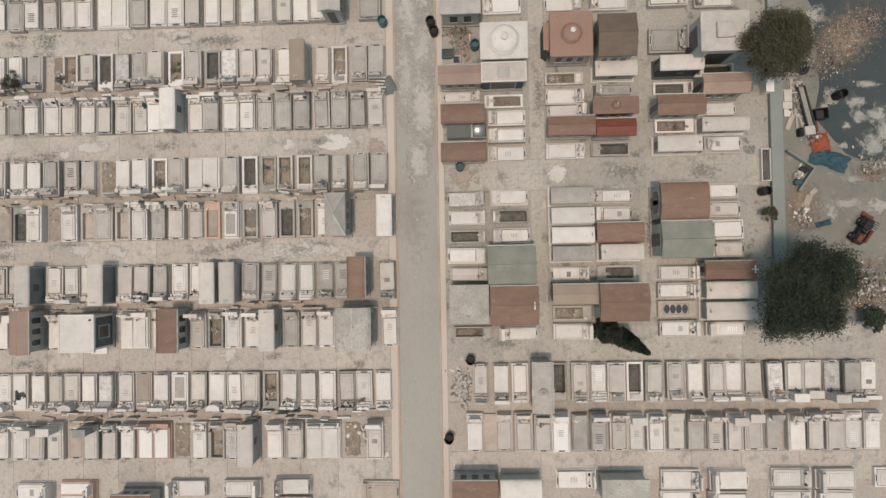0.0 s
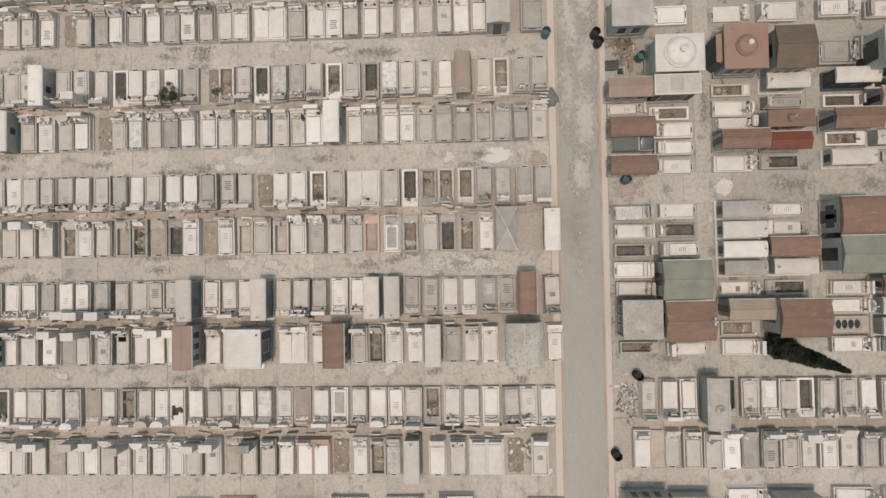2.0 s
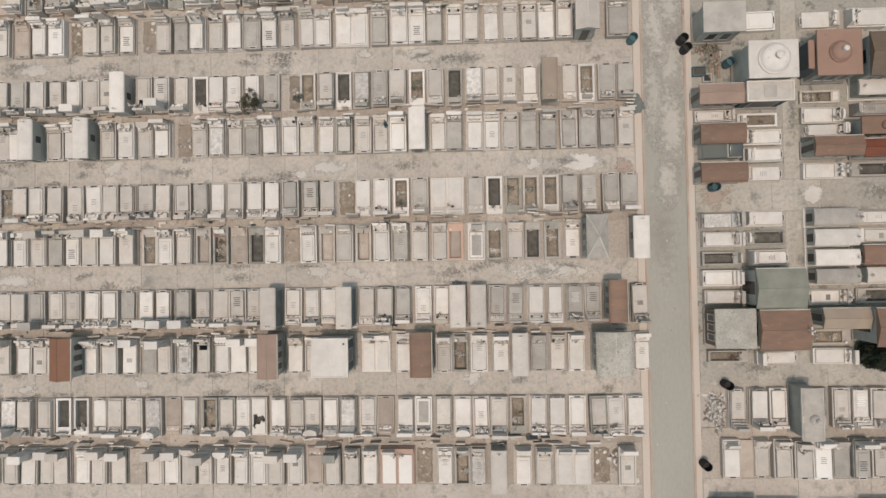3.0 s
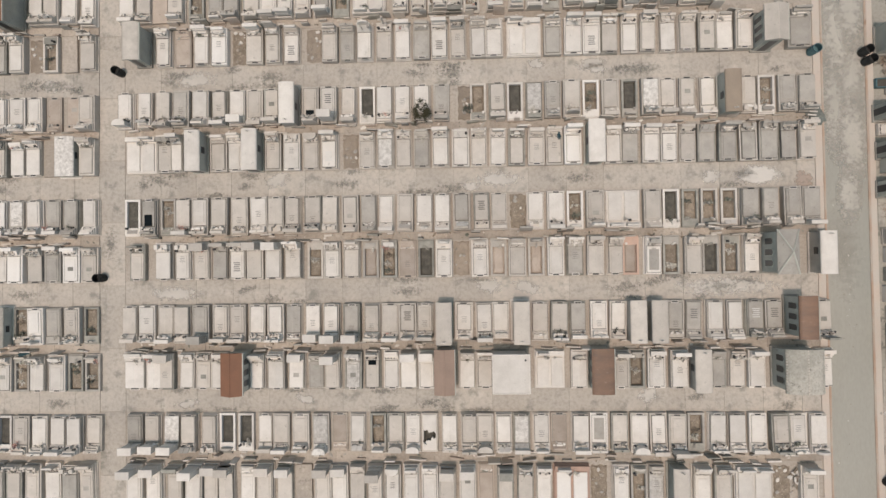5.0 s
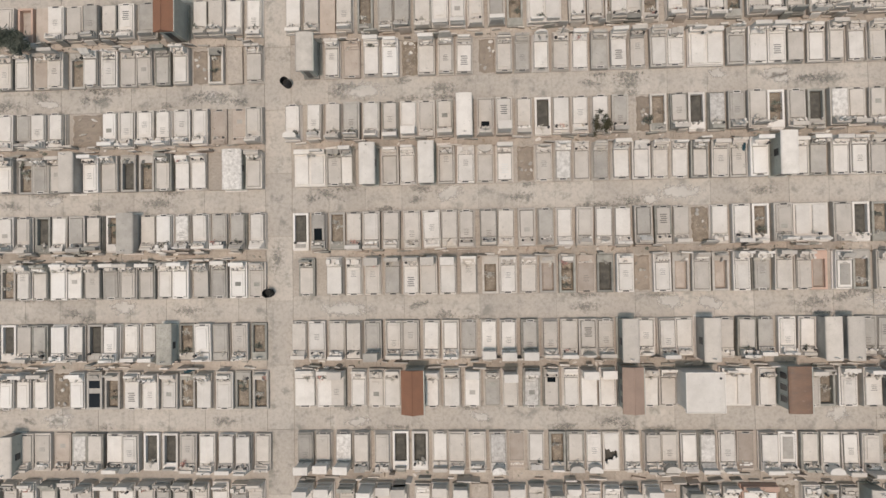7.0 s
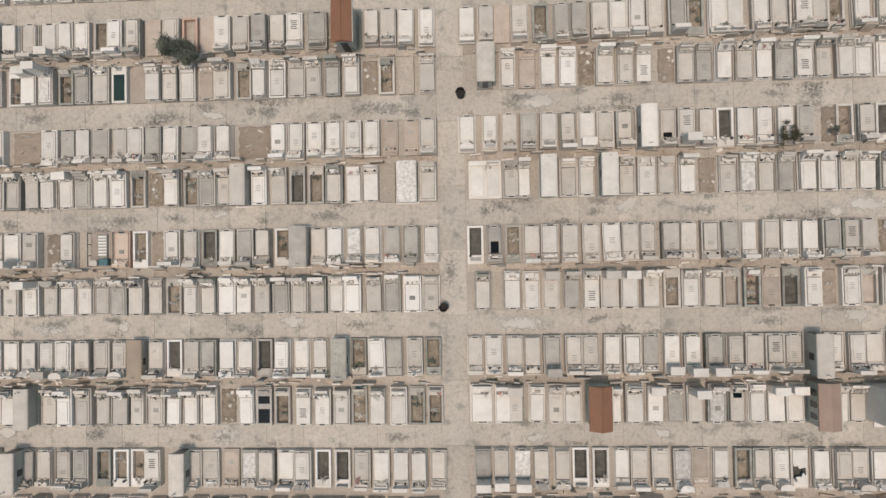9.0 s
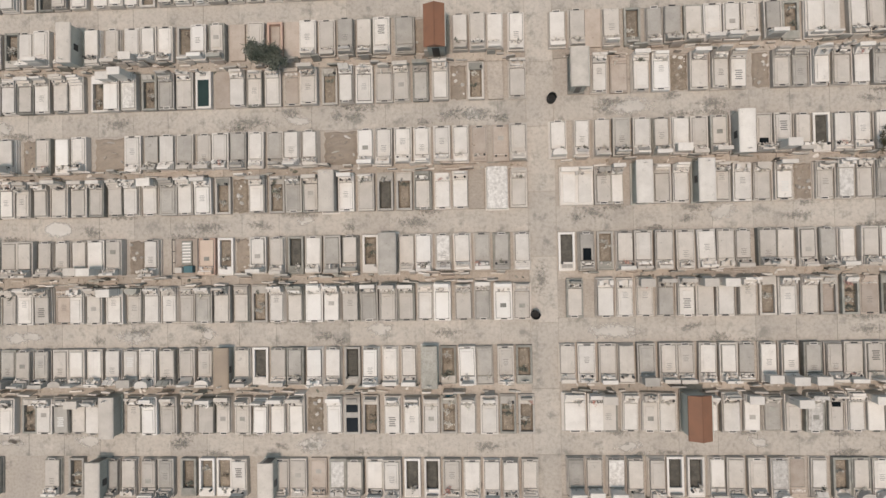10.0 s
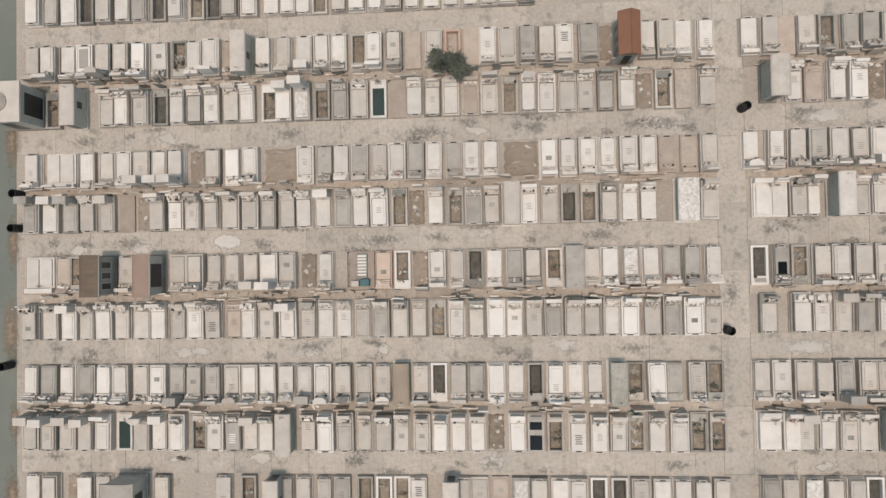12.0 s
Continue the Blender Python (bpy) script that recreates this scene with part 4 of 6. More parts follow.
grave_row(10, False, "x-100.92/2.02 n-99.36 s-98.58 p-95.01 p-91.37 p-90.19 p-88.98 p-87.7 pt-86.53 wt-85.26 p-84.03 e-82.73 w-81.51 Z-79.2/1.8 o-77.77 S-76.57 e-75.42 w-74.33 p-73.08 d-71.89 w-70.68 g-69.44 p-68.27 S-66.94 p-64.59 W-63.48 r-62.23 w-61.02 g-59.75 g-58.49 w-57.19")
grave_row(4.42, True, "p-101.53 p-100.23 wt-98.83 p-97.66 w-96.42 p-95.23 p-93.88 w-92.73 p-91.4 w-90.26 pl-89.01 n-87.73 w-86.61 p-85.37 wt-84.07 pc-82.77 w-81.59 w-80.38 p-79.17 g-77.97 p-76.73 p-75.54 s-74.32 w-73.13 p-71.88 W-70.64 w-69.5 p-68.27 g-67.04 p-65.81 p-64.66 w-63.44 W-62.34 p-60.96 g-59.76 W-58.46 p-57.27")
grave_row(2.78, False, "w-101.58 g-100.33 w-99.12 g-97.68 W-96.52 w-95.33 p-93.98 W-92.8 gt-91.5 p-90.29 g-89.05 pc-87.77 w-86.61 w-85.49 w-84.22 wlt-83 wc-81.82 p-80.5 p-79.15 pc-77.88 p-75.49 D-74.34 p-73.09 g-71.94 W-70.7 w-69.46 d-68.23 W-67 w-65.78 w-64.56 s-62.04 W-60.84 g-59.74 p-58.38 s-57.19")
grave_row(-2.82, True, "pt-101.59 pt-100.26 pt-99.02 pt-97.7 w-96.54 K-95.16 pc-93.93 wt-92.79 w-91.53 s-90.13 w-89 gl-87.76 pt-86.64 w-85.52 vs-84.28 p-82.86 W-81.64 p-80.4 p-79.19 p-77.92 p-76.77 p-75.47 W-74.32 w-73.14 w-71.93 e-70.76 W-69.42 k-68.29 s-67.07 wl-65.67 w-64.39 w-63.18 s-62.04 w-60.84 w-59.47 s-58.29 s-57.1")
grave_row(-4.4, False, "w-101.49 p-100.2 e-98.76 w-97.79 p-96.64 p-92.62 p-88.49 s-86.83 v-85 g-84.35 p-83.18 p-81.82 g-80.66 s-79.19 S-77.96 S-76.81 wl-75.74 v-73.65 p-73.02 p-71.89 n-70.57 r-69.27 p-68.15 w-66.85 w-65.75 D-64.46 D-63.18 p-61.9 w-60.63 w-59.37 w-58.21 p-56.96")
grave_row(-9.95, True, "w-84.86 p-83.47 w-82.09 p-80.83 g-79.5 w-78.18 p-76.94 p-75.45 p-74.14 w-72.68 p-71.38 p-70.13 p-68.77 w-67.41 w-66.05 p-64.71 g-63.56 p-62.41 p-61.08 w-59.76 g-58.44 p-57.42")
grave_row(25.6, True, "w-101.37 p-100.11 w-98.92 d-97.71 p-96.38 w-95.09 g-94 d-92.69 w-91.42 s-90.08 d-88.93 p-87.79 w-86.47 w-84.96 w-83.83 w-82.9 s-81.78 p-80.48 w-79.3 W-78.08 p-76.91 w-75.7 w-74.43 w-73.16 w-71.9 p-70.71 w-69.57 p-68.32")
grave_row(-3.86, False, "p-4.1 w-2.8 w-1.61 d0.89 p2.21 wl3.38 p4.5 D5.7 p6.89 p8.18 w9.42 w10.7 w11.84 p13.04 r14.3 wt15.52 wt16.74 rt17.85 g19.02 w20.19")
grave_row(-9.48, True, "w-4.55 n-3.46 p-2.67 p-1.41 p-0.23 W0.91 g2.18 gl3.31 p4.62 wt5.67 w6.89 p8.21 g9.42 pl10.63 pt11.76 pt13.03 gc14.32 w15.58 p16.76 p18 wl19.11 w20.27")


# ---- mausoleums ----
def arched(w, h, sides=7):
    """The outline of a round-headed opening."""
    return [(-w, 0), (w, 0), *[(w * math.cos(a), h - w + w * math.sin(a)) for a in np.linspace(0, math.pi, sides)]]


def opening(parent, side, at, z, w, h, name="niche", arch=True):
    """A framed dark opening on one wall. side: the wall's outward axis; at: its place along and out from the wall."""
    along, out = at
    axis, sign = side[1], 1 if side[0] == "+" else -1
    shape = arched(w, h) if arch else [(-w, 0), (w, 0), (w, h), (-w, h)]
    rim = arched(w + 0.06, h + 0.06) if arch else [(-w - 0.06, -0.05), (w + 0.06, -0.05), (w + 0.06, h + 0.06), (-w - 0.06, h + 0.06)]
    fr = part(name, prism(bmesh.new(), [(a + along, b + z) for a, b in rim], axis, out - 0.03 * sign, out + 0.035 * sign), WALL_GREY, parent)
    part("pane", prism(bmesh.new(), [(a + along, b + z) for a, b in shape], axis, out - 0.02 * sign, out + 0.04 * sign), SHADE_GLASS, fr, "dark sheet filling the opening")
    if not arch and name == "niche":
        part("sill", prism(bmesh.new(), [(along - w - 0.06, z - 0.08), (along + w + 0.06, z - 0.08), (along + w + 0.06, z - 0.02), (along - w - 0.06, z - 0.02)], axis, out - 0.02 * sign, out + 0.07 * sign), WALL_PALE, fr, "pale sill")
    return fr


def mausoleum(x0, x1, y0, y1, h, roof, roof_mat, wall_mat=None, ridge="y", openings="", label="", cross=False, lantern=False, over=0.12, rise=None, bulge=0.78, door=True, apse=False):
    """A small burial house. roof: gable, vault, ribbed, hip, flat, rimmed, skylight, parapet or dome; openings: walls with niches, by their outward axes (b: one broad opening, s: square heads)."""
    cx, cy, w, l = (x0 + x1) / 2, (y0 + y1) / 2, (x1 - x0) / 2 - over, (y1 - y0) / 2 - over
    wall_mat = wall_mat or WALL_GREY
    m = tagged(new("mausoleum"), label, "mausoleum")
    m.location = (cx, cy, 0)
    part("base", boxes((-w - 0.1, w + 0.1, -l - 0.1, l + 0.1, 0, 0.18), bevel=0.02), PLINTH, m)
    part("wall", boxes((-w, w, -l, l, 0.18, h), bevel=0.015), wall_mat, m)
    a, b = (w + over, l + over) if ridge == "y" else (l + over, w + over)
    up = rise if rise is not None else 0.28 * a
    if roof == "gable":
        bm = prism(bmesh.new(), [(-a, h - 0.04), (a, h - 0.04), (a, h + 0.04), (0, h + up + 0.06), (-a, h + 0.04)], ridge, -b, b)
        ob = part("roof", bm, roof_mat, m)
        part("ridge_cap", prism(bmesh.new(), [(-0.05, h + up + 0.03), (0.05, h + up + 0.03), (0.0, h + up + 0.075)], ridge, -b - 0.01, b + 0.01), roof_mat, ob)
    elif roof == "vault":
        arc = [(a * math.cos(t), h + 0.02 + up * math.sin(t)) for t in np.linspace(0, math.pi, 15)]
        part("roof", prism(bmesh.new(), [(-a, h - 0.05), (a, h - 0.05), *arc], ridge, -b, b), roof_mat, m)
    elif roof == "ribbed":
        arc = [(a * math.cos(t), h + 0.02 + up * math.sin(t)) for t in np.linspace(0, math.pi, 15)]
        ob = part("roof", prism(bmesh.new(), [(-a, h - 0.05), (a, h - 0.05), *arc], ridge, -b, b), roof_mat, m)
        for i in range(16):
            s = -b + 0.08 + i * (2 * b - 0.16) / 15
            tile = part("crest_tile", boxes((-0.03, 0.03, -0.05, 0.05, 0, 0.03), bevel=0), CREAM, ob)
            tile.location = (0, s, h + 0.015 + up)
            for side in (-1, 1):
                stud = part("stud", lathe(bmesh.new(), [(0.05, h - 0.02), (0.05, h + 0.1), (0.03, h + 0.13)], sides=8), CREAM if i % 3 else WALL_GREY, ob)
                stud.location = (side * a, s, 0)
    elif roof == "hip":
        bm = bmesh.new()
        e = [bm.verts.new((sx * (w + over), sy * (l + over), z)) for z in (h - 0.04, h + 0.04) for sx, sy in ((-1, -1), (1, -1), (1, 1), (-1, 1))]
        k = 0.02
        r = [bm.verts.new((0, -k, h + 0.6)), bm.verts.new((0, k, h + 0.6))]
        for q in ((0, 3, 2, 1), (0, 1, 5, 4), (1, 2, 6, 5), (2, 3, 7, 6), (3, 0, 4, 7)):
            bm.faces.new([e[i] for i in q])
        for q in ((e[4], e[5], r[0]), (e[5], e[6], r[1], r[0]), (e[6], e[7], r[1]), (e[7], e[4], r[0], r[1])):
            bm.faces.new(q)
        ob = part("roof", bm, roof_mat, m)
        for sx, sy in ((-1, -1), (1, -1), (1, 1), (-1, 1)):
            p, q = Vector((sx * (w + over), sy * (l + over), h + 0.05)), Vector((0, sy * k, h + 0.61))
            bm = bmesh.new()
            bmesh.ops.create_cone(bm, cap_ends=True, segments=6, radius1=0.05, radius2=0.05, depth=(q - p).length)
            bmesh.ops.transform(bm, matrix=Matrix.Translation((p + q) / 2) @ (q - p).to_track_quat("Z", "Y").to_matrix().to_4x4(), verts=bm.verts[:])
            part("hip_rib", bm, WALL_GREY, ob)
    else:
        bm = boxes((-w - over, w + over, -l - over, l + over, h - 0.08, h + 0.08), bevel=0.02)
        ob = part("roof", bm, roof_mat, m)
        if roof == "parapet":
            part("roof_upstand", boxes((-w * 0.42, w * 0.42, -l * 0.42, l * 0.42, h + 0.08, h + 0.3), bevel=0.03), roof_mat, ob)
        if roof == "rimmed":
            part("rim", ring(-w - over, w + over, -l - over, l + over, h + 0.08, h + 0.13, 0.05), BRIGHT, ob)
            part("vent", lathe(bmesh.new(), [(0.07, h + 0.07), (0.07, h + 0.14), (0.05, h + 0.15)], w * 0.85, l * 0.78, 10), SHADE_GLASS, ob, "small dark vent")
        if roof == "skylight":
            part("skylight", boxes((-w * 0.3, w * 0.3, -l * 0.72, l * 0.72, h + 0.08, h + 0.11)), GREY, ob, "pale grey skylight panel")
            part("rim", ring(-w - over, w + over, -l - over, l + over, h + 0.08, h + 0.16, 0.07), WHITE, ob)
        if roof == "dome":
            r = min(w, l) * bulge
            prof = [(r * 1.08, h + 0.08), (r * 1.08, h + 0.2)] + [(r * math.cos(t), h + 0.2 + r * 0.55 * math.sin(t)) for t in np.linspace(0, 1.35, 8)]
            dome = part("dome", lathe(bmesh.new(), prof, sides=28), roof_mat, m, smooth=True)
            top = prof[-1][1]
            part("lantern", lathe(bmesh.new(), [(r * 0.24, top - 0.05), (r * 0.24, top + 0.22), (r * 0.28, top + 0.25), (r * 0.05, top + 0.4)], sides=14), WHITE if roof_mat is not WHITE else roof_mat, dome)
    if roof in ("gable", "vault", "ribbed"):
        for s in (-1, 1):
            lo, hi = sorted((s * (a - 0.005), s * (a + 0.05)))
            rows = (-b, b, lo, hi, h - 0.09, h + 0.055) if ridge == "x" else (lo, hi, -b, b, h - 0.09, h + 0.055)
            part("eave", boxes(rows), WALL_GREY if s > 0 else roof_mat, m)
    for side in openings.split():
        axis = side[1]
        span, out = (l, w) if axis == "x" else (w, l)
        out = out if side[0] == "+" else -out
        if side[2:] == "b":
            opening(m, side[:2], (0, out), 0.4, span * 0.6, h * 0.66, arch=False)
            continue
        count = int(side[3]) if len(side) > 3 else 4 if span > 1.35 and axis == "y" else 3 if span > 0.9 else 2
        for i in range(count):
            at = (i - (count - 1) / 2) * (2 * span / (count + 0.6))
            opening(m, side[:2], (at, out), 0.75 if h > 1.5 else 0.45, span / (count + 0.6) * 0.55, min(0.95, h * 0.42), arch=side[2:3] != "s")
    if apse:
        bm = bmesh.new()
        arc = [(-w - over + 0.004, -l * 0.8), (-w - over + 0.004, l * 0.8), (-w - over - 0.34, l * 0.62), (-w - over - 0.34, -l * 0.62)]
        f = bm.faces.new([bm.verts.new((*p, 0.0)) for p in arc])
        up_ = bmesh.ops.extrude_face_region(bm, geom=[f])
        bmesh.ops.translate(bm, vec=(0, 0, h - 0.28), verts=[v for v in up_["geom"] if isinstance(v, bmesh.types.BMVert)])
        bmesh.ops.recalc_face_normals(bm, faces=bm.faces[:])
        # shadow on the apse walls comes from their dark material
        block = part("apse", bm, WALL_DARK, m, "brown-topped projection with shadow painted into its dark walls")
        part("apse_roof", boxes((-w - over - 0.37, -w - over + 0.002, -l * 0.68, l * 0.68, h - 0.28, h - 0.2)), roof_mat, block)
    if door and ridge == "y":
        opening(m, "-y", (0, -l), 0.18, min(0.4, w * 0.45), min(1.7, h - 0.4), "door", arch=False)
    elif door:
        opening(m, "-x", (0, -w), 0.18, min(0.4, l * 0.45), min(1.7, h - 0.4), "door", arch=False)
    if lantern:
        top = h + up
        part("lantern", lathe(bmesh.new(), [(w * 0.62, top - 0.12), (w * 0.62, top + 0.1), (w * 0.5, top + 0.24), (w * 0.28, top + 0.34), (w * 0.28, top + 0.5), (w * 0.08, top + 0.62)], y=-l * 0.2, sides=18), roof_mat, m)
        part("crosspiece", boxes((-w - 0.2, w + 0.2, -l * 0.2 - 0.22, -l * 0.2 + 0.22, h - 0.1, h + 0.1)), roof_mat, m)
    if cross:
        e = w if ridge == "x" else 0.0
        part("cross", boxes((e - 0.25, e - 0.17, -0.04, 0.04, h, h + up + 0.75), (e - 0.25, e - 0.17, -0.24, 0.24, h + up + 0.4, h + up + 0.5)), WHITE, m, "white cross on the roof")
    return m



# ---- burial houses among the rows ----
mausoleum(-54.08, -53, 18.75, 21.21, 1.8, "vault", PLINTH_PALE, WALL_GREY, rise=0.15, label="tall pale tomb house with a low rounded roof")
mausoleum(-13.92, -12.56, 18.55, 20.77, 2.3, "gable", CREAM, WALL_GREY, rise=0.25, openings="-x +x", label="pale gabled burial house with three niches in each side")
mausoleum(-13.62, -12.33, 4.46, 7.14, 2.4, "hip", GREY, WALL_GREY, openings="-x +x", label="grey burial house with a pale hipped roof")
mausoleum(-12.28, -11.2, 0.56, 3.15, 2.2, "vault", BROWN_ROOF, WALL_GREY, rise=0.15, openings="-x +x", label="grey burial house with a brown roof and arched niches")
mausoleum(-13.1, -10.94, -2.68, -0.02, 2.1, "ribbed", CONC_ROOF, WALL_GREY, rise=0.4, openings="-x +x", label="broad grey burial house with a rounded grey roof")
mausoleum(-24.52, -23.21, -2.73, 0.06, 2, "vault", BROWN_ROOF, WALL_GREY, rise=0.12, openings="-x +x", label="narrow burial house with a brown roof and arched niches")
white_house = mausoleum(-30.65, -28.35, -2.6, -0.2, 2.3, "rimmed", WHITE, WHITE, openings="+xs1", label="large square white burial house with a flat rimmed roof")
# flat dark sheet: the shade of the recessed east wall, put into colour
part("side_panel", boxes((1.02, 1.045, -0.96, 0.96, 0.25, 2.1)), WALL_DARK, white_house, "dark panel painting the shade of a recess in one wall")
part("step", boxes((-0.5, 0.6, -1.62, -1.2, 0, 0.16)), BRIGHT, white_house, "pale step at the foot of the wall")
mausoleum(-34.18, -32.95, -2.77, 0.04, 1.9, "gable", TAN_ROOF, WALL_GREY, rise=0.2, openings="+x -x", label="narrow burial house with a faded pink-brown roof")
mausoleum(-47.62, -46.28, -2.77, -0.07, 2, "gable", RED_ROOF, WALL_GREY, rise=0.32, openings="+x", label="narrow burial house with a red roof")
mausoleum(-96.92, -95.72, 7.35, 10.04, 2.1, "vault", DARK_ROOF, WALL_GREY, rise=0.12, openings="+xs -xs", label="grey burial house with a brown roof and barred side niches")
mausoleum(-93.5, -92.45, 7.3, 10.03, 2, "vault", TAN_ROOF, WALL_GREY, rise=0.12, openings="+xb", label="narrow burial house with a tan roof and dark side")
mausoleum(-63.04, -61.76, 21.39, 24.05, 2.3, "gable", RED_ROOF, WALL_GREY, rise=0.34, openings="-x", label="burial house with a red gabled roof and arched niches")
mausoleum(-103.6, -100.61, 18.58, 21.22, 2.5, "dome", CREAM, WALL_GREY, openings="+xb", bulge=0.5, label="large grey burial house with a pale roof and small dome")
mausoleum(-95.75, -93.65, -6.9, -4.4, 2.0, "vault", PLINTH_PALE, WALL_GREY, rise=0.18, openings="+xs1", label="grey burial house with a pale low rounded roof")

# ---- the block of burial houses east of the road ----
mausoleum(-6.27, -3.71, 18.1, 19.97, 2.2, "flat", GREY, None, ridge="x", openings="-ys2", door=False, label="grey burial house with a flat beige-grey roof")
mausoleum(-6.47, -3.65, 13.87, 15.05, 1.8, "gable", TAN_ROOF, None, ridge="x", openings="-ys", label="low burial house with a faded brown roof")
mausoleum(-6.35, -3.58, 11.48, 12.68, 1.5, "vault", BROWN_ROOF, None, ridge="x", rise=0.15, openings="-ys", label="low burial house with a brown roof")
mausoleum(-6.38, -3.55, 9.07, 10.25, 1.5, "vault", BROWN_ROOF, None, ridge="x", rise=0.15, openings="-ys", label="low burial house with a brown roof and white ornaments")
mausoleum(-3.82, -0.89, 15.08, 17.36, 2.6, "dome", WHITE, WALL_GREY, bulge=0.86, door=False, label="white burial house with a broad white dome")
mausoleum(-3.77, -0.97, 13.80, 15.06, 2.1, "skylight", PLINTH_PALE, WALL_DARK, openings="-yb", door=False, label="flat-roofed pale burial house with a skylight")
mausoleum(-5.98, -3.53, -1.14, 1.28, 2, "flat", CONC_ROOF, WALL_BROWN, openings="-xs", door=False, label="square burial house with a stained flat concrete roof")
mausoleum(-3.57, -0.63, 1.32, 3.67, 2.2, "gable", GREEN_ROOF, None, ridge="x", label="burial house with a grey-green gabled roof")
mausoleum(-3.47, -0.51, -1.16, 1.18, 2.3, "gable", BROWN_ROOF, None, ridge="x", cross=True, label="burial house with a brown gabled roof and white cross")
mausoleum(0.52, 3.18, 15.3, 18.1, 2.0, "dome", ROSE_ROOF, WALL_GREY, openings="-ys", bulge=0.5, door=False, apse=True, label="large brown burial house with a brown dome")
mausoleum(3.4, 5.75, 15.15, 17.75, 2.4, "gable", DARK_ROOF, None, ridge="x", openings="-ys", label="burial house with a brown gabled roof")
mausoleum(0.33, 3.26, 10.5, 11.66, 1.8, "gable", BROWN_ROOF, None, ridge="x", openings="-ys", rise=0.15, label="low burial house with a brown roof and three niches")
mausoleum(3.12, 5.95, 11.71, 12.78, 1.8, "dome", BROWN_ROOF, None, openings="-ys", door=False, bulge=0.6, label="low brown burial house with a small dome")
mausoleum(3.32, 5.78, 10.4, 11.45, 1.7, "gable", ORANGE_ROOF, None, ridge="x", rise=0.15, label="low burial house with a bright red roof")
mausoleum(3.3, 6.23, 3.8, 5.01, 1.3, "vault", BROWN_ROOF, None, ridge="x", rise=0.18, label="low tomb house with a rounded brown roof")
mausoleum(0.39, 3.28, 0.02, 1.23, 2, "gable", BEIGE_ROOF, None, ridge="x", rise=0.2, label="burial house with a tan gabled roof")
mausoleum(3.12, 6.06, -0.99, 1.25, 2.6, "gable", BROWN_ROOF, None, ridge="x", label="large burial house with a brown gabled roof")
mausoleum(6.99, 9.91, 11.54, 12.76, 2, "gable", BROWN_ROOF, None, ridge="x", openings="-ys", rise=0.2, label="burial house with a brown roof and three niches")
mausoleum(9.78, 12.63, 12.77, 13.98, 2, "gable", TAN_ROOF, None, ridge="x", openings="-ys", rise=0.2, label="burial house with a faded brown roof and niches")
# broad dark panes paint the shade inside this house's open porch
mausoleum(9.26, 12.13, 14.95, 17.35, 3.2, "parapet", PLINTH_PALE, WALL_GREY, openings="-yb -xb", door=False, label="tall beige burial house with a flat roof and upstand")
mausoleum(6.9, 9.77, 5.07, 7.31, 2.4, "vault", BROWN_ROOF, None, ridge="x", rise=0.3, openings="-x", label="large burial house with a rounded brown roof")
mausoleum(6.92, 9.98, 2.75, 4.97, 2.4, "gable", GREEN_ROOF, None, ridge="x", rise=0.3, label="large burial house with a grey-green gabled roof")
mausoleum(9.76, 12.86, 1.43, 2.49, 1.6, "gable", BROWN_ROOF, None, ridge="x", rise=0.2, cross=True, label="low burial house with a narrow brown roof and cross")
mausoleum(-6.01, -3.18, -13.55, -10.76, 2, "gable", BROWN_ROOF, None, ridge="x", openings="+ys", label="burial house with a brown roof and three windows")
mausoleum(-3.03, -0.49, -12.51, -10.92, 1.5, "vault", WHITE, None, ridge="x", rise=0.25, label="white burial house with a rounded roof")
mausoleum(3.17, 6.09, -12.36, -10.8, 1.7, "flat", CONC_ROOF, None, label="flat-roofed grey burial house")
mausoleum(-27.85, -25.23, -13.45, -11.79, 1.6, "gable", BROWN_ROOF, None, ridge="x", openings="+ys", label="dark burial house with a brown roof and barred windows")
mausoleum(-0.93, 0.3, -6.7, -3.53, 1.9, "vault", PLINTH_PALE, None, rise=0.2, lantern=True, label="narrow grey tomb house with a rounded roof and lantern")

# ---- tombs laid east and west: the middle of the foot, the way of the head, kind and width ----
grave(-1.08, 19.43, math.pi / 2, "W", 1.17)
grave(0.45, 19.36, -math.pi / 2, "w", 1.1)
grave(5.75, 19.38, math.pi / 2, "w", 1.09)
grave(7.07, 19.48, -math.pi / 2, "w", 1.05)
grave(12.49, 19.35, math.pi / 2, "w", 1.06)
grave(-6.21, 13.4, -math.pi / 2, "w", 0.66)
grave(-6.06, 6.71, -math.pi / 2, "r", 0.95)
grave(-5.97, 5.54, -math.pi / 2, "w", 0.89)
grave(-5.99, 4.33, -math.pi / 2, "d", 0.83)
grave(-6.08, 3.09, -math.pi / 2, "w", 0.96)
grave(-5.95, 1.89, -math.pi / 2, "w", 0.83)
grave(-5.79, -1.86, -math.pi / 2, "s", 0.71)
grave(-1.05, 13.11, math.pi / 2, "S", 0.83)
grave(-0.93, 11.96, math.pi / 2, "w", 0.93)
grave(-0.95, 10.82, math.pi / 2, "w", 0.86)
grave(-0.93, 9.65, math.pi / 2, "w", 1)
grave(-0.84, 6.84, math.pi / 2, "w", 0.94)
grave(-0.79, 5.61, math.pi / 2, "d", 0.91)
grave(-0.78, 4.34, math.pi / 2, "w", 0.91)
grave(-0.39, -1.94, math.pi / 2, "w", 0.8)
grave(0.4, 14.49, -math.pi / 2, "s", 0.78)
grave(0.41, 13.29, -math.pi / 2, "w", 0.98)
grave(0.51, 12.3, -math.pi / 2, "w", 0.72)
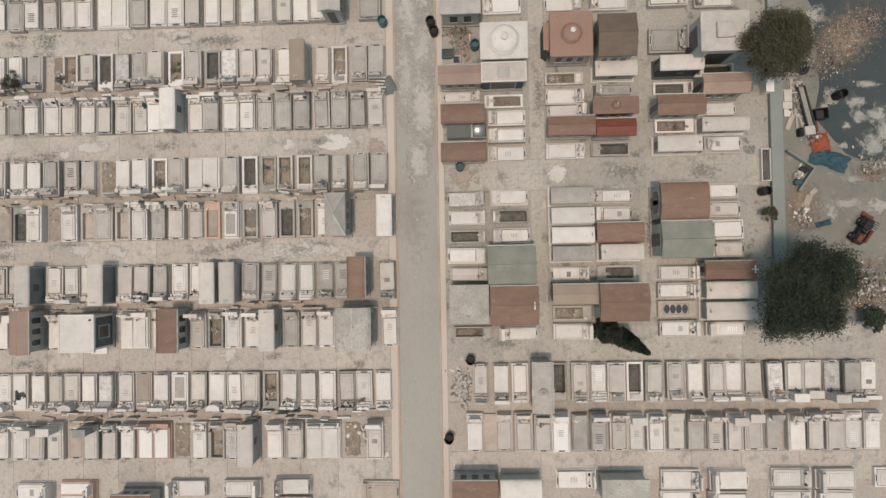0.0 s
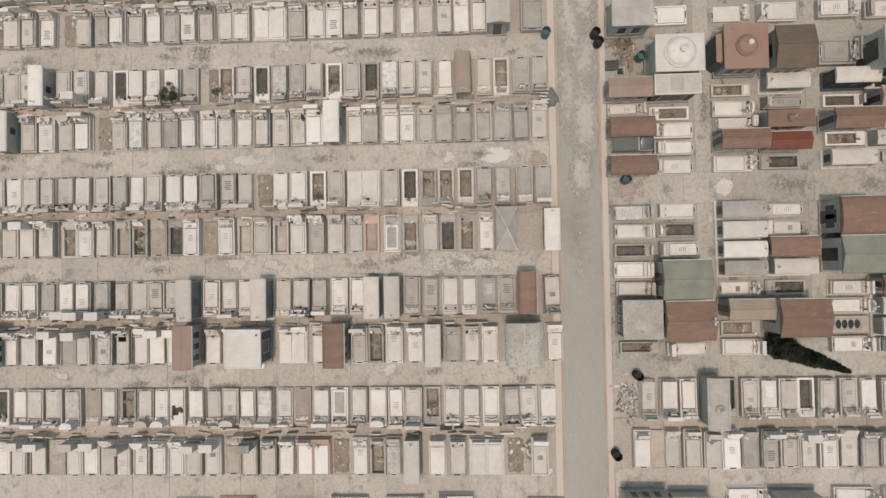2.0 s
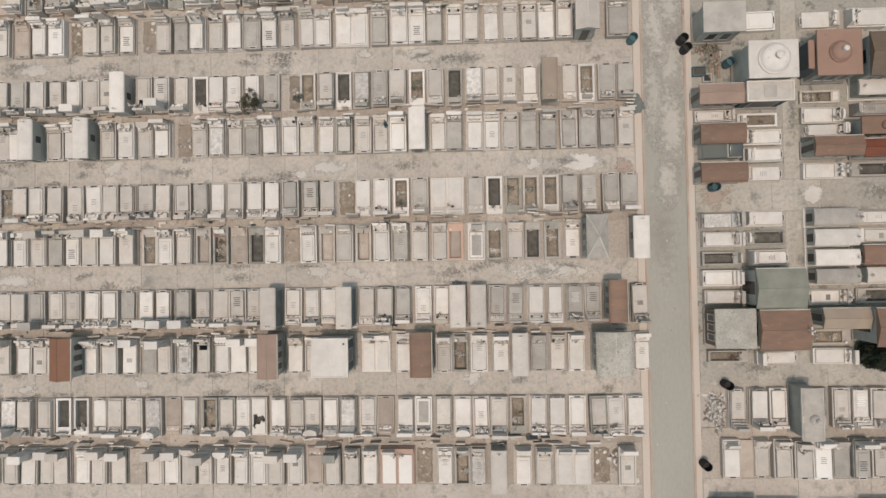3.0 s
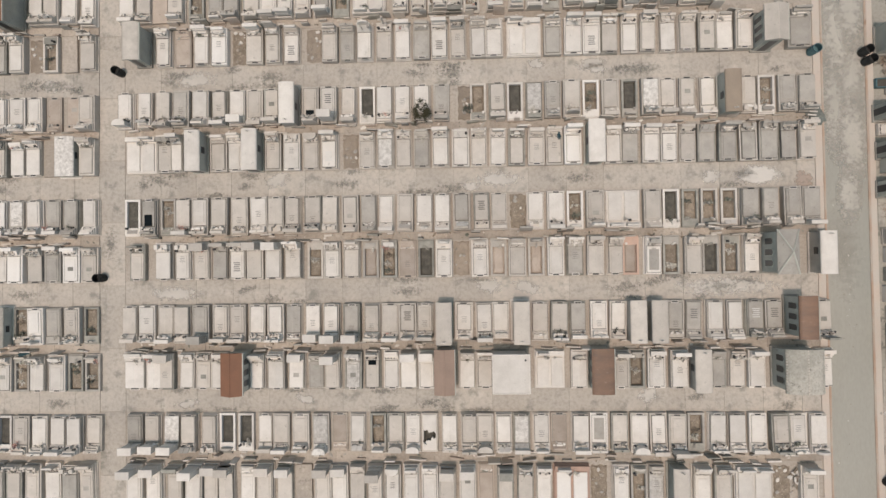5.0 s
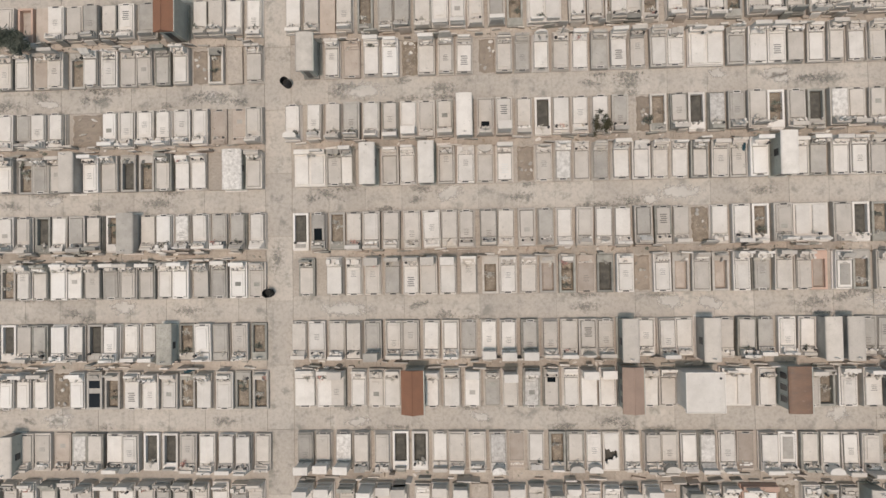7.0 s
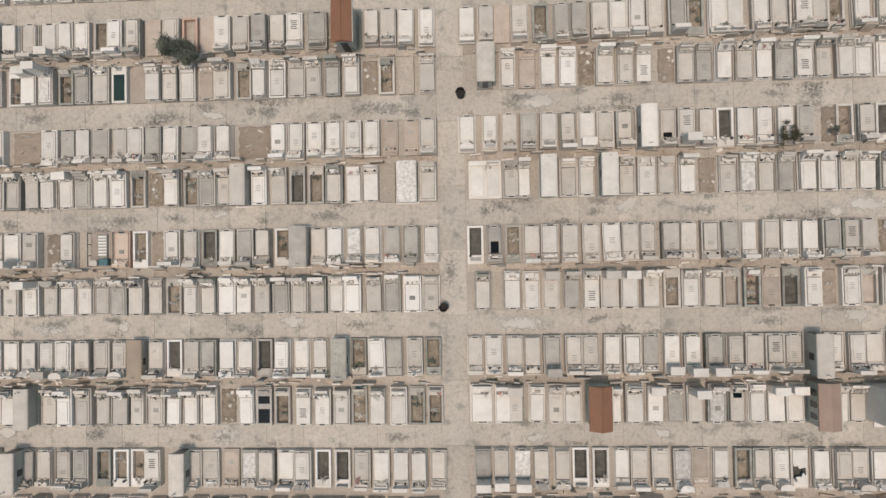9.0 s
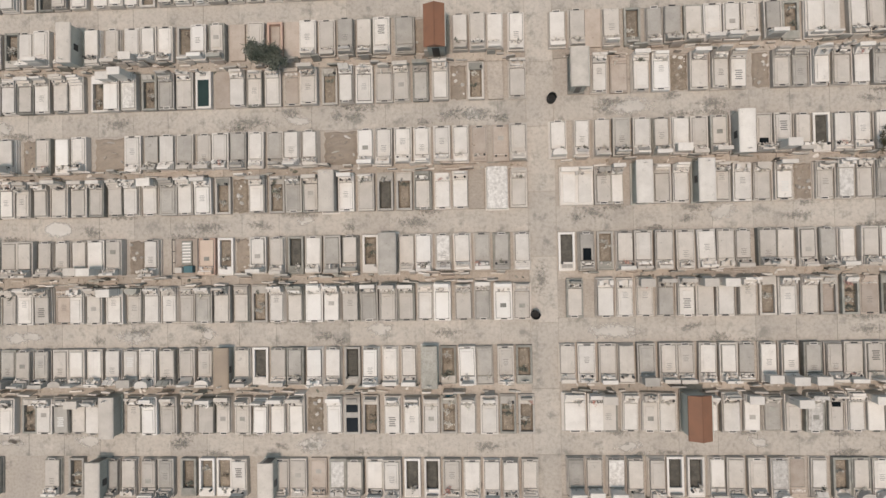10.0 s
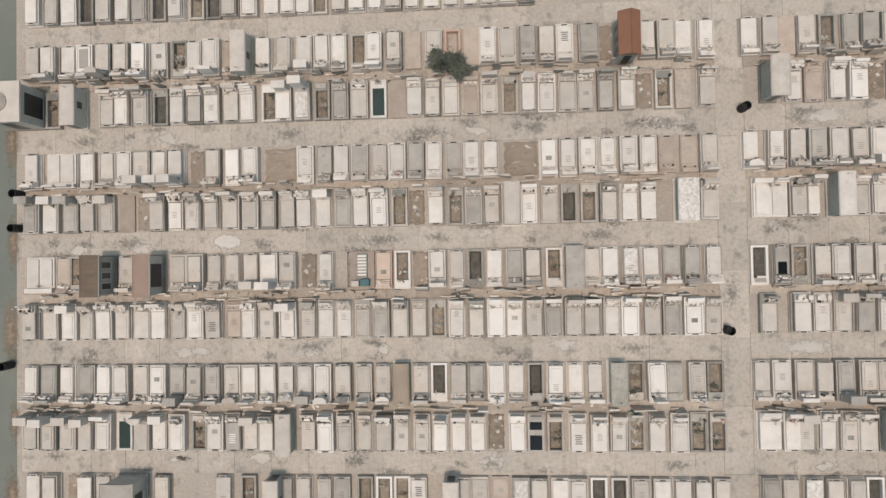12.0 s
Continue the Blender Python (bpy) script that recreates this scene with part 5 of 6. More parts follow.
grave(0.38, 9.74, -math.pi / 2, "w", 0.96)
grave(0.52, 1.79, -math.pi / 2, "w", 0.95)
grave(0.62, -0.71, -math.pi / 2, "s", 0.92)
grave(0.6, -1.86, -math.pi / 2, "w", 0.93)
grave(5.9, 13.55, math.pi / 2, "g", 0.72)
grave(5.75, 9.81, math.pi / 2, "d", 0.89)
grave(5.76, 6.76, math.pi / 2, "w", 0.8)
grave(5.74, 5.58, math.pi / 2, "w", 0.91)
grave(5.94, 1.84, math.pi / 2, "d", 0.91)
grave(7.07, 16.7, -math.pi / 2, "g", 1.52)
grave(7.3, 13.6, -math.pi / 2, "D", 0.77)
grave(7.35, 11.19, -math.pi / 2, "S", 0.85)
grave(7.29, 1.8, -math.pi / 2, "w", 0.87)
grave(7.26, 0.65, -math.pi / 2, "w", 0.91)
grave(7.27, -0.53, -math.pi / 2, "N", 0.98)
grave(7.31, -1.77, -math.pi / 2, "w", 0.92)
grave(12.45, 14.75, math.pi / 2, "M", 0.85)
grave(12.45, 12.18, math.pi / 2, "w", 0.85)
grave(12.61, 9.91, math.pi / 2, "w", 0.94)
grave(12.43, 6.94, math.pi / 2, "w", 0.9)
grave(12.47, 5.76, math.pi / 2, "p", 0.9)
grave(12.72, 4.5, math.pi / 2, "W", 1.13)
grave(12.65, 3.22, math.pi / 2, "p", 0.94)
grave(12.67, -1.83, math.pi / 2, "wl", 0.85)
grave(0.59, -11.3, -math.pi / 2, "w", 1.15)
grave(7.17, -11.29, -math.pi / 2, "w", 1.14)
grave(12.58, -11.3, math.pi / 2, "w", 1.2)
grave(13.98, -11.17, -math.pi / 2, "wl", 1.19)
grave(19.17, -11.25, math.pi / 2, "w", 1.18)
grave(7.14, -12.63, -math.pi / 2, "w", 1.14)
grave(12.55, -12.69, math.pi / 2, "w", 1.17)
grave(13.95, -12.56, -math.pi / 2, "w", 1.19)
grave(19.13, -12.63, math.pi / 2, "w", 1.19)
grave(20.37, -11.2, -math.pi / 2, "w", 1.14)
grave(-34.94, -12.05, -math.pi / 2, "w", 1.19)
grave(-32.04, -12.23, -math.pi / 2, "X", 1.79)
grave(-22.1, -11.79, math.pi / 2, "w", 1.06)
grave(-20.96, -11.82, -math.pi / 2, "w", 1.02)
grave(-15.2, -11.61, math.pi / 2, "w", 1.02)
grave(-9.52, -12.07, math.pi / 2, "n", 1.27)
grave(-20.98, -13.15, -math.pi / 2, "g", 1.09)
grave(-15.22, -12.97, math.pi / 2, "g", 1.09)
for x, foot, turn, wide, high, roof in ((-28.75, 2.86, math.pi, 0.96, 1.75, CREAM), (-63.2, 2.78, math.pi, 0.98, 1.0, CONC_ROOF), (-76.69, 2.78, math.pi, 0.98, 0.9, BEIGE_ROOF), (-69.55, 11.56, 0, 0.96, 1.35, CREAM), (-65.74, 10.0, math.pi, 1.1, 1.1, GREY), (-58.7, 11.56, 0, 1.25, 0.8, MARBLE)):
    vault_tomb(x, foot, turn, "vh" if high > 1.6 else "v", wide, high, roof)
vault_tomb(6, 14.79, math.pi / 2, "v", 0.95, 1.1, CREAM, 2.52)
vault_tomb(7.43, 14.87, -math.pi / 2, "v", 0.94, 1.6, CREAM, 2.59, WALL_DARK)
vault_tomb(0.59, 6.79, -math.pi / 2, "v", 1.02, 1.1, GREY, 2.57)
vault_tomb(0.6, 5.52, -math.pi / 2, "v", 0.99, 1.1, WHITE, 2.6)
vault_tomb(0.61, 4.28, -math.pi / 2, "v", 0.96, 1.1, WHITE, 2.57)
vault_tomb(0.63, 3.11, -math.pi / 2, "v", 0.89, 1.1, GREY, 2.53)
vault_tomb(6.14, 3.16, math.pi / 2, "v", 0.96, 1.1, CREAM, 2.54)
vault_tomb(7.32, 9.91, -math.pi / 2, "v", 0.96, 1.1, CREAM, 2.62)
vault_tomb(12.83, 11.07, math.pi / 2, "v", 0.87, 1.1, CREAM, 2.8)
vault_tomb(13.02, 0.67, math.pi / 2, "v", 1.02, 1.1, CREAM, 2.99)
vault_tomb(12.99, -0.63, math.pi / 2, "v", 1.09, 1.1, CREAM, 2.99)


# ---- patches, bins, heaps and trees ----
def patch(x, y, rx, ry, material, label, z=0.05, turn=0.0):
    """A thin stain with an uneven rim."""
    bm = bmesh.new()
    bm.faces.new([bm.verts.new((1.25 * math.cos(i * math.tau / 32), 1.25 * math.sin(i * math.tau / 32), 0)) for i in range(32)])
    ob = tagged(new("stain", data(bm, material)), label, "stain", kind="structure")
    ob.location, ob.scale, ob.rotation_euler = (x, y, z), (rx, ry, 1), (0, 0, turn)
    return ob


for x, y, rx, ry in ((-13.5, 10.75, 1.55, 0.72), (1.1, 8.3, 0.75, 0.75), (-88.2, 10.8, 1.1, 0.6)):
    patch(x, y, rx, ry, THICK_LIME, "thick white spill of lime on the path", 0.0515)
for x, y, rx, ry in ((-15.5, 3.7, 3.2, 0.6), (-51.5, 3.6, 1.6, 0.5), (-50.2, 17.9, 1.5, 0.6), (-30, 10.8, 1.4, 0.5), (-71, -3.6, 1.0, 0.5), (-83, 3.5, 1.2, 0.5), (-91, 3.5, 1.0, 0.4)):
    patch(x, y, rx, ry, LIME, "pale spill of lime on the path")
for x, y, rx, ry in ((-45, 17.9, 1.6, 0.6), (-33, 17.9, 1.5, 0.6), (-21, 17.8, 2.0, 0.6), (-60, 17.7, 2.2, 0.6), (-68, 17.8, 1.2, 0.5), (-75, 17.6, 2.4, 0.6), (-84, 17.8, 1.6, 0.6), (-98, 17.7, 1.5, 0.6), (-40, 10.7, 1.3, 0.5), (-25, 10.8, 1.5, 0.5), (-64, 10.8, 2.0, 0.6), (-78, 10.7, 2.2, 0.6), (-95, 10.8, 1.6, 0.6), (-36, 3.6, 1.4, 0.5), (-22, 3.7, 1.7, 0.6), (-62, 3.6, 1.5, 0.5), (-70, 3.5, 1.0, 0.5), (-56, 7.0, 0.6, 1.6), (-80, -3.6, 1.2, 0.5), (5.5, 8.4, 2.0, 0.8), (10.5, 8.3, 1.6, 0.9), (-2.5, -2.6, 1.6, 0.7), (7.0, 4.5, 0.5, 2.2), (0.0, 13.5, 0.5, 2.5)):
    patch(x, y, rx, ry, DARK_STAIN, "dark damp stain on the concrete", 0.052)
drift = random.Random(21)
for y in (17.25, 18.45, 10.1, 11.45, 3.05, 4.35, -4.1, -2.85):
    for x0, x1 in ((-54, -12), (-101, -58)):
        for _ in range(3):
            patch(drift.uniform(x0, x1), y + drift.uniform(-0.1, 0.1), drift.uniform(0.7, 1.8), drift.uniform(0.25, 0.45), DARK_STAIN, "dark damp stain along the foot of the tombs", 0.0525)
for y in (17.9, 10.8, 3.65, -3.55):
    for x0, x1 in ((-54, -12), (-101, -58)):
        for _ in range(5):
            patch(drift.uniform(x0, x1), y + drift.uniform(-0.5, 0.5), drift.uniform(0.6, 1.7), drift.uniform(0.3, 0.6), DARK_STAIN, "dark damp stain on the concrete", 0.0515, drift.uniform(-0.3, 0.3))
        for _ in range(3):
            patch(drift.uniform(x0, x1), y + drift.uniform(-0.45, 0.45), drift.uniform(0.5, 1.1), drift.uniform(0.25, 0.5), LIME, "pale spill of lime on the path", 0.0505, drift.uniform(-0.4, 0.4))
for n, (x, y, rx, ry) in enumerate(((-8.5, 15.4, 0.9, 3.4), (-7.6, 17.6, 0.85, 3.2), (-7.6, 12.8, 0.85, 2.8), (-8.4, 19.8, 0.9, 2.6), (-7.9, 9.4, 0.7, 1.6), (-7.6, 21.5, 0.8, 2.6))):
    patch(x, y, rx, ry, ROAD_DUST, "pale dust on the road", 0.0245 + 0.0015 * n)
for x, y, rx, ry in ((-103.2, 18, 0.7, 3), (-103.1, 11, 0.6, 2.4), (-103.3, 5, 0.8, 3), (-103.0, -1, 0.5, 2), (-103.2, -6, 0.7, 2.5)):
    patch(x, y, rx, ry, SAND, "dust spread over the edge of the road", 0.045)
patch(-8.3, 6.0, 1.3, 4.5, ROAD_SAND, "sandy wear on the road", 0.023)
patch(-10.7, 10.4, 0.8, 0.8, PINK_STAIN, "pinkish worn patch beside the kerb")
patch(-5.0, 8.3, 1.3, 1.0, PINK_STAIN, "pinkish worn patch on the concrete")
patch(19.6, 16.6, 3.8, 2.3, SAND, "sandy spread over the yard", 0.028, 0.72)
patch(20.3, 0.6, 3.0, 2.6, SAND, "sandy earth under the tree", 0.016)
patch(16.6, 6.0, 1.6, 2.4, SAND, "sandy earth beside the coping", 0.017)
patch(20.9, 7.9, 1.5, 0.8, SAND, "sandy spread over the yard", 0.029)


def bin_drum(x, y, material, label):
    b = tagged(new("waste_bin"), label, "bin", group="bins along the paths")
    b.location = (x, y, 0.03)
    part("drum", lathe(bmesh.new(), [(0.26, 0), (0.27, 0.3), (0.285, 0.32), (0.27, 0.34), (0.27, 0.62), (0.285, 0.64), (0.27, 0.66), (0.28, 0.92), (0.25, 0.92), (0.24, 0.45)], sides=18), material, b)
    for a in (-1, 1):
        part("handle", boxes((a * 0.3 - 0.025, a * 0.3 + 0.025, -0.07, 0.07, 0.7, 0.76)), material, b)


for x, y in ((-55.15, 18.45), (-56.45, 4.72), (-102.45, 14.25), (-102.55, 11.95), (-103.2, 2.8), (-6.95, 18.35), (-6.75, 17.75), (-6.2, -8.6), (14.04, 6.85), (-4.75, -3.6)):
    bin_drum(x, y, BLACK_PLASTIC, "black plastic drum used as a waste bin")
for x, y in ((-10.1, 18.5), (-5.2, 8.85)):
    bin_drum(x, y, TEAL, "teal painted drum used as a waste bin")


def heap(name, x0, x1, y0, y1, count, seed, size, materials, label, high=0.25):
    """A heap of broken pieces, joined."""
    r = random.Random(seed)
    src = [rock(i) for i in range(4)]
    shapes = [[v.co.copy() for v in b.verts] for b in src]
    tris = [[v.index for v in f.verts] for f in src[0].faces]
    verts, faces, kinds = [], [], []
    for _ in range(count):
        s = size * r.choice((0.35, 0.45, 0.6, 0.8, 1.0, 1.6))
        if x1 - x0 < 20:
            a, q = r.uniform(0, math.tau), abs(r.gauss(0, 0.45))
            q *= 1 + 0.9 * noise.noise((math.cos(a) * 1.7 + seed, math.sin(a) * 1.7, seed))
            u, v = q * math.cos(a), q * math.sin(a)
        else:
            u, v = r.uniform(-1, 1), max(-1.0, min(1.0, r.gauss(0, 0.5)))
        m = Matrix.Translation(((x0 + x1) / 2 + u * (x1 - x0) / 2, (y0 + y1) / 2 + v * (y1 - y0) / 2, max(0, 1 - u * u - v * v) * high * r.random() + 0.02)) @ Euler((r.uniform(-0.5, 0.5), r.uniform(-0.5, 0.5), r.uniform(0, 6))).to_matrix().to_4x4() @ Matrix.Diagonal((s * r.uniform(0.7, 1.8), s * r.uniform(0.4, 1.0), s * 0.45, 1))
        k, q = len(verts), r.randrange(len(materials))
        verts += [m @ c for c in shapes[r.randrange(4)]]
        for f in tris:
            faces.append([k + i for i in f])
            kinds.append(q)
    me = bpy.data.meshes.new(name)
    me.from_pydata(verts, [], faces)
    for q in materials:
        me.materials.append(q)
    me.polygons.foreach_set("material_index", kinds)
    return tagged(new(name, me), label, "rubble", kind="stuff")


heap("rubble", -6.0, -4.5, -6.9, -3.9, 900, 3, 0.10, (RUBBLE, WHITE, MARBLE, GREY), "heap of broken white stone and plaster")
heap("rubble", -5.9, -3.8, 15.6, 18.2, 320, 4, 0.07, (RUBBLE, SOIL, SOIL, TAN, GREY), "scattered rubble and boards on bare ground")
heap("rubble", -11.2, -9.6, 13.5, 14.7, 90, 5, 0.11, (GREY, TEAL, WHITE), "broken pieces heaped at the end of a row")
heap("rubble", -12.6, -9.9, -9.6, -7.3, 150, 6, 0.12, (RUBBLE, WHITE, SOIL), "rubble round a broken grave")

patch(-5.2, 17.9, 1.1, 0.7, SAND, "brown earth spread beside the road", 0.03)
heap("rubble", -6.0, -4.3, 17.3, 18.4, 260, 31, 0.07, (SOIL, SOIL, SANDY, DARK_SOIL, GREENERY), "low mound of brown earth and dry weeds", 0.3)
planter = tagged(new("planter"), "dark teal square planter on bare ground", "planter")
planter.location = (-5.85, 16.35, 0.005)
part("box", ring(-0.42, 0.42, -0.3, 0.3, 0, 0.35, 0.06), TEAL, planter)
part("soil", boxes((-0.36, 0.36, -0.24, 0.24, 0, 0.25)), DARK_SOIL, planter)
hatch = tagged(new("hatch"), "small square concrete frame with a dark hatch", "hatch")
hatch.location = (-5.3, 15.95, 0.005)
part("frame", ring(-0.3, 0.3, -0.3, 0.3, 0, 0.18, 0.09), GREY, hatch)
part("cover", boxes((-0.21, 0.21, -0.21, 0.21, 0, 0.05)), SHADE_GLASS, hatch, "dark cover")
bin_drum(-4.1, 16.75, TEAL, "dark blue-green drum beside the wall")

panel = tagged(new("glazed_tomb"), "low tomb with a tilted polished teal top", "tomb")
panel.location = (-4.75, 11.12, 0)
part("base", boxes((-1.25, 1.25, -0.45, 0.45, 0, 0.75)), WALL_GREY, panel)
part("lid", boxes((-1.25, 0.3, -0.46, 0.46, 0.75, 0.84)), TEAL_GREY, panel, "dull teal-grey lid")
bm = bmesh.new()
bmesh.ops.create_grid(bm, x_segments=14, y_segments=14, size=0.42)
for v in bm.verts:
    v.co.z = 0.03 - 0.16 * (v.co.x ** 2 + v.co.y ** 2)
rim = bmesh.ops.extrude_face_region(bm, geom=bm.faces[:])
bmesh.ops.translate(bm, vec=(0, 0, -0.05), verts=[v for v in rim["geom"] if isinstance(v, bmesh.types.BMVert)])
bmesh.ops.recalc_face_normals(bm, faces=bm.faces[:])
bmesh.ops.translate(bm, vec=(0.83, 0, 0), verts=bm.verts[:])
bmesh.ops.rotate(bm, matrix=Matrix.Rotation(radians(10.4), 3, "X"), verts=bm.verts[:])
bmesh.ops.translate(bm, vec=(0, 0, 0.88), verts=bm.verts[:])
part("top_panel", bm, POLISHED, panel, "polished slightly domed panel", smooth=True)

# ---- the yard beyond the coping ----
sheet("coping", 14.62, 15.38, 1.5, 30, -0.2, 0.35, CANAL, "grey-blue concrete coping along the yard", "wall", 0.02)
sheet("yard", 15.4, 60, -1.5, 60, -0.2, 0.008, YARD_GREY, "dusty grey-brown concrete of the yard", "yard")
bm = bmesh.new()
edge = [(16.2, 40), (16.4, 21.0), (17.6, 18.6), (17.9, 13.6), (17.5, 11.6), (18.6, 10.2), (19.4, 9.2), (20.4, 8.7), (40, 8.4), (40, 40)]
bm.faces.new([bm.verts.new((x, y, 0.012)) for x, y in edge])
tagged(new("yard", data(bm, YARD)), "dark stained part of the yard beside the cemetery", "yard", kind="structure")
for n, (x, y, rx, ry) in enumerate(((18.6, 12.9, 0.55, 0.8), (20.1, 12.5, 0.8, 0.6), (20.3, 11.6, 0.7, 0.6), (21.4, 11.6, 0.9, 0.8), (21.2, 9.7, 1.2, 1.1), (19.5, 11.0, 0.4, 0.3), (17.6, 18.2, 1.0, 0.8), (19.3, 6.0, 2.2, 0.5), (21.4, 5.8, 1.6, 0.7), (18.4, 5.6, 0.6, 0.9), (18.1, 12.2, 0.5, 0.4), (21.9, 10.6, 0.9, 0.9), (20.0, 7.6, 1.3, 0.4), (16.2, 13.9, 0.5, 1.1), (20.9, 13.6, 0.9, 0.35), (19.2, 9.7, 0.5, 0.3))):
    patch(x, y, rx, ry, YARD_DUST, "pale dust on the yard", 0.0165 + 0.0007 * n)
for n, (x, y) in enumerate(((17.6, 14.9), (18.7, 15.8), (19.9, 16.9), (21.2, 17.7))):
    heap("rubble", x - 1.5, x + 1.5, y - 1.5, y + 1.5, 620, 60 + n, 0.034, (RUBBLE, TAN, TAN, WHITE, SANDY, SANDY, SOIL, SOIL, SOIL, DARK_SOIL), "spread of sandy rubble and pale litter", 0.3)
heap("rubble", 15.7, 17.2, 10.8, 15.0, 420, 12, 0.07, (RUBBLE, TAN, SOIL, SANDY, DARK_SOIL, WHITE), "litter and broken boards along the coping")
heap("rubble", 19.6, 22.6, 7.3, 9.1, 520, 13, 0.06, (RUBBLE, WHITE, TAN, SANDY, SOIL), "pale rubble on the yard", 0.4)
heap("rubble", 15.7, 17.4, 4.0, 6.6, 320, 14, 0.07, (RUBBLE, WHITE, SOIL, SANDY), "pale rubble and litter beside the coping", 0.3)
heap("rubble", 18.6, 22.5, -1.4, 3.0, 900, 15, 0.07, (RUBBLE, SOIL, TAN, SANDY, SANDY, WHITE), "earth and rubble under the tree", 0.4)
heap("rubble", 16.0, 21.5, 9.5, 20.0, 160, 17, 0.06, (WHITE, GREY, BLACK_PLASTIC, CANAL, RED_METAL), "scattered litter on the yard", 0.1)
heap("rubble", -9.0, -7.1, -6.0, 12.0, 60, 18, 0.035, (WHITE, RUBBLE), "pale crumbs on the road", 0.01)
heap("rubble", 16.7, 18.0, 9.5, 10.9, 150, 16, 0.07, (RUBBLE, WHITE, RED_METAL, SOIL, DARK_SOIL), "litter round the tarpaulin", 0.5)


def draped(name, x, y, w, l, turn, material, label, high, seed):
    """A crumpled sheet over a heap."""
    bm = bmesh.new()
    n = 26
    g = [[bm.verts.new((w * ((i / n - 0.5) * (1 + 0.2 * noise.noise((j * 0.15, seed, 1))) + 0.03 * noise.noise((j * 0.35, i * 0.2, seed))), l * ((j / n - 0.5) * (1 + 0.3 * noise.noise((i * 0.12, seed, 4))) + 0.05 * noise.noise((i * 0.3, seed, 7))), 0.03 + max(0.0, 1 - (2 * i / n - 1) ** 2) * max(0.0, 1 - (2 * j / n - 1) ** 2) * high * (1 + 0.5 * noise.noise((i * 0.5 + seed, j * 0.5, seed))) + 0.16 * abs(noise.noise((i * 0.6, j * 0.6 + seed, 2))))) for i in range(n + 1)] for j in range(n + 1)]
    for j in range(n):
        for i in range(n):
            bm.faces.new((g[j][i], g[j][i + 1], g[j + 1][i + 1], g[j + 1][i]))
    ob = tagged(new(name, data(bm, material, True)), label, name.replace("_", " "))
    ob.location, ob.rotation_euler = (x, y, 0.02), (0, 0, turn)
    return ob


draped("blue_tarpaulin", 18.35, 8.85, 2.4, 1.15, -0.38, BLUE_TARP, "crumpled blue tarpaulin over a heap", 0.5, 1)
draped("red_sheet", 17.8, 9.85, 1.15, 1.35, 0.2, RED_SHEET, "crumpled orange-red sheet on a heap", 0.55, 2)
draped("blue_tarpaulin", 17.85, 4.75, 1.0, 0.35, 0.25, BLUE_TARP, "small blue tarpaulin on the ground", 0.2, 3)
draped("dark_tarpaulin", -9.85, 14.4, 0.95, 1.15, 0.5, TEAL_GREY, "dark grey-green sheet crumpled at the end of a row", 0.45, 9)
draped("blue_tarpaulin", -26.1, 13.6, 0.35, 1.1, 0.1, BLUE_TARP, "blue cloth hung between two tombs", 0.5, 4)
draped("blue_tarpaulin", -62.0, -0.35, 0.8, 0.4, 0.4, BLUE_TARP, "blue sheet in the alley", 0.3, 5)


def wheel(parent, at, r):
    bm = lathe(bmesh.new(), [(r * 0.55, -0.09), (r, -0.09), (r, 0.09), (r * 0.55, 0.09)], sides=16)
    bmesh.ops.rotate(bm, matrix=Matrix.Rotation(math.pi / 2, 3, "X"), verts=bm.verts[:])
    w = part("wheel", bm, BLACK_PLASTIC, parent)
    w.location = at
    part("hub", boxes((-0.1, 0.1, -0.11, 0.11, -0.1, 0.1)), GREY, w)


digger = tagged(new("loader"), "small rusty red loader standing on the yard", "loader")
digger.location, digger.rotation_euler = (20.0, 4.25, 0.01), (0, 0, 1.0)
digger.scale = (0.72, 0.72, 0.8)
part("chassis", boxes((-1.2, 1.0, -0.3, 0.3, 0.3, 0.7)), BLACK_PLASTIC, digger)
part("engine_cover", boxes((-1.15, -0.5, -0.22, 0.22, 0.7, 1.0), bevel=0.05), RED_METAL, digger)
part("bonnet", boxes((0.1, 1.0, -0.3, 0.3, 0.75, 1.0)), BLACK_PLASTIC, digger)
part("seat", boxes((-0.25, 0.05, -0.2, 0.2, 0.75, 0.9), (-0.3, -0.2, -0.2, 0.2, 0.9, 1.2)), BLACK_PLASTIC, digger)
part("bucket", boxes((1.2, 1.7, -0.55, 0.55, 0.05, 0.15), (1.2, 1.28, -0.55, 0.55, 0.15, 0.5)), RED_METAL, digger)
part("side_cover", boxes((-0.9, 0.3, -0.75, -0.5, 0.5, 0.85), bevel=0.06), RED_METAL, digger)
for q in range(5):
    part("rail", boxes((0.2 + 0.2 * q, 0.24 + 0.2 * q, -0.7, 0.75, 1.0 + 0.04 * (q % 2), 1.05 + 0.04 * (q % 2)), bevel=0), BLACK_PLASTIC, digger)
for s in (-0.3, 0.3):
    part("arm", boxes((0.4, 1.25, s - 0.05, s + 0.05, 0.5, 0.62)), RED_METAL, digger)
for x in (-0.8, 0.7):
    for y in (-0.48, 0.48):
        wheel(digger, (x, y, 0.36), 0.36)

skip = tagged(new("skip_frame"), "open grey-white frame with rubble and dark bags inside", "skip")
skip.location, skip.rotation_euler = (16.08, 8.17, 0.01), (0, 0, -0.614)
part("side", boxes((-1.1, 1.0, 0.72, 0.85, 0, 0.35)), CANAL, skip)
part("end", boxes((0.87, 1.0, -0.95, 0.72, 0, 0.35)), CANAL, skip)
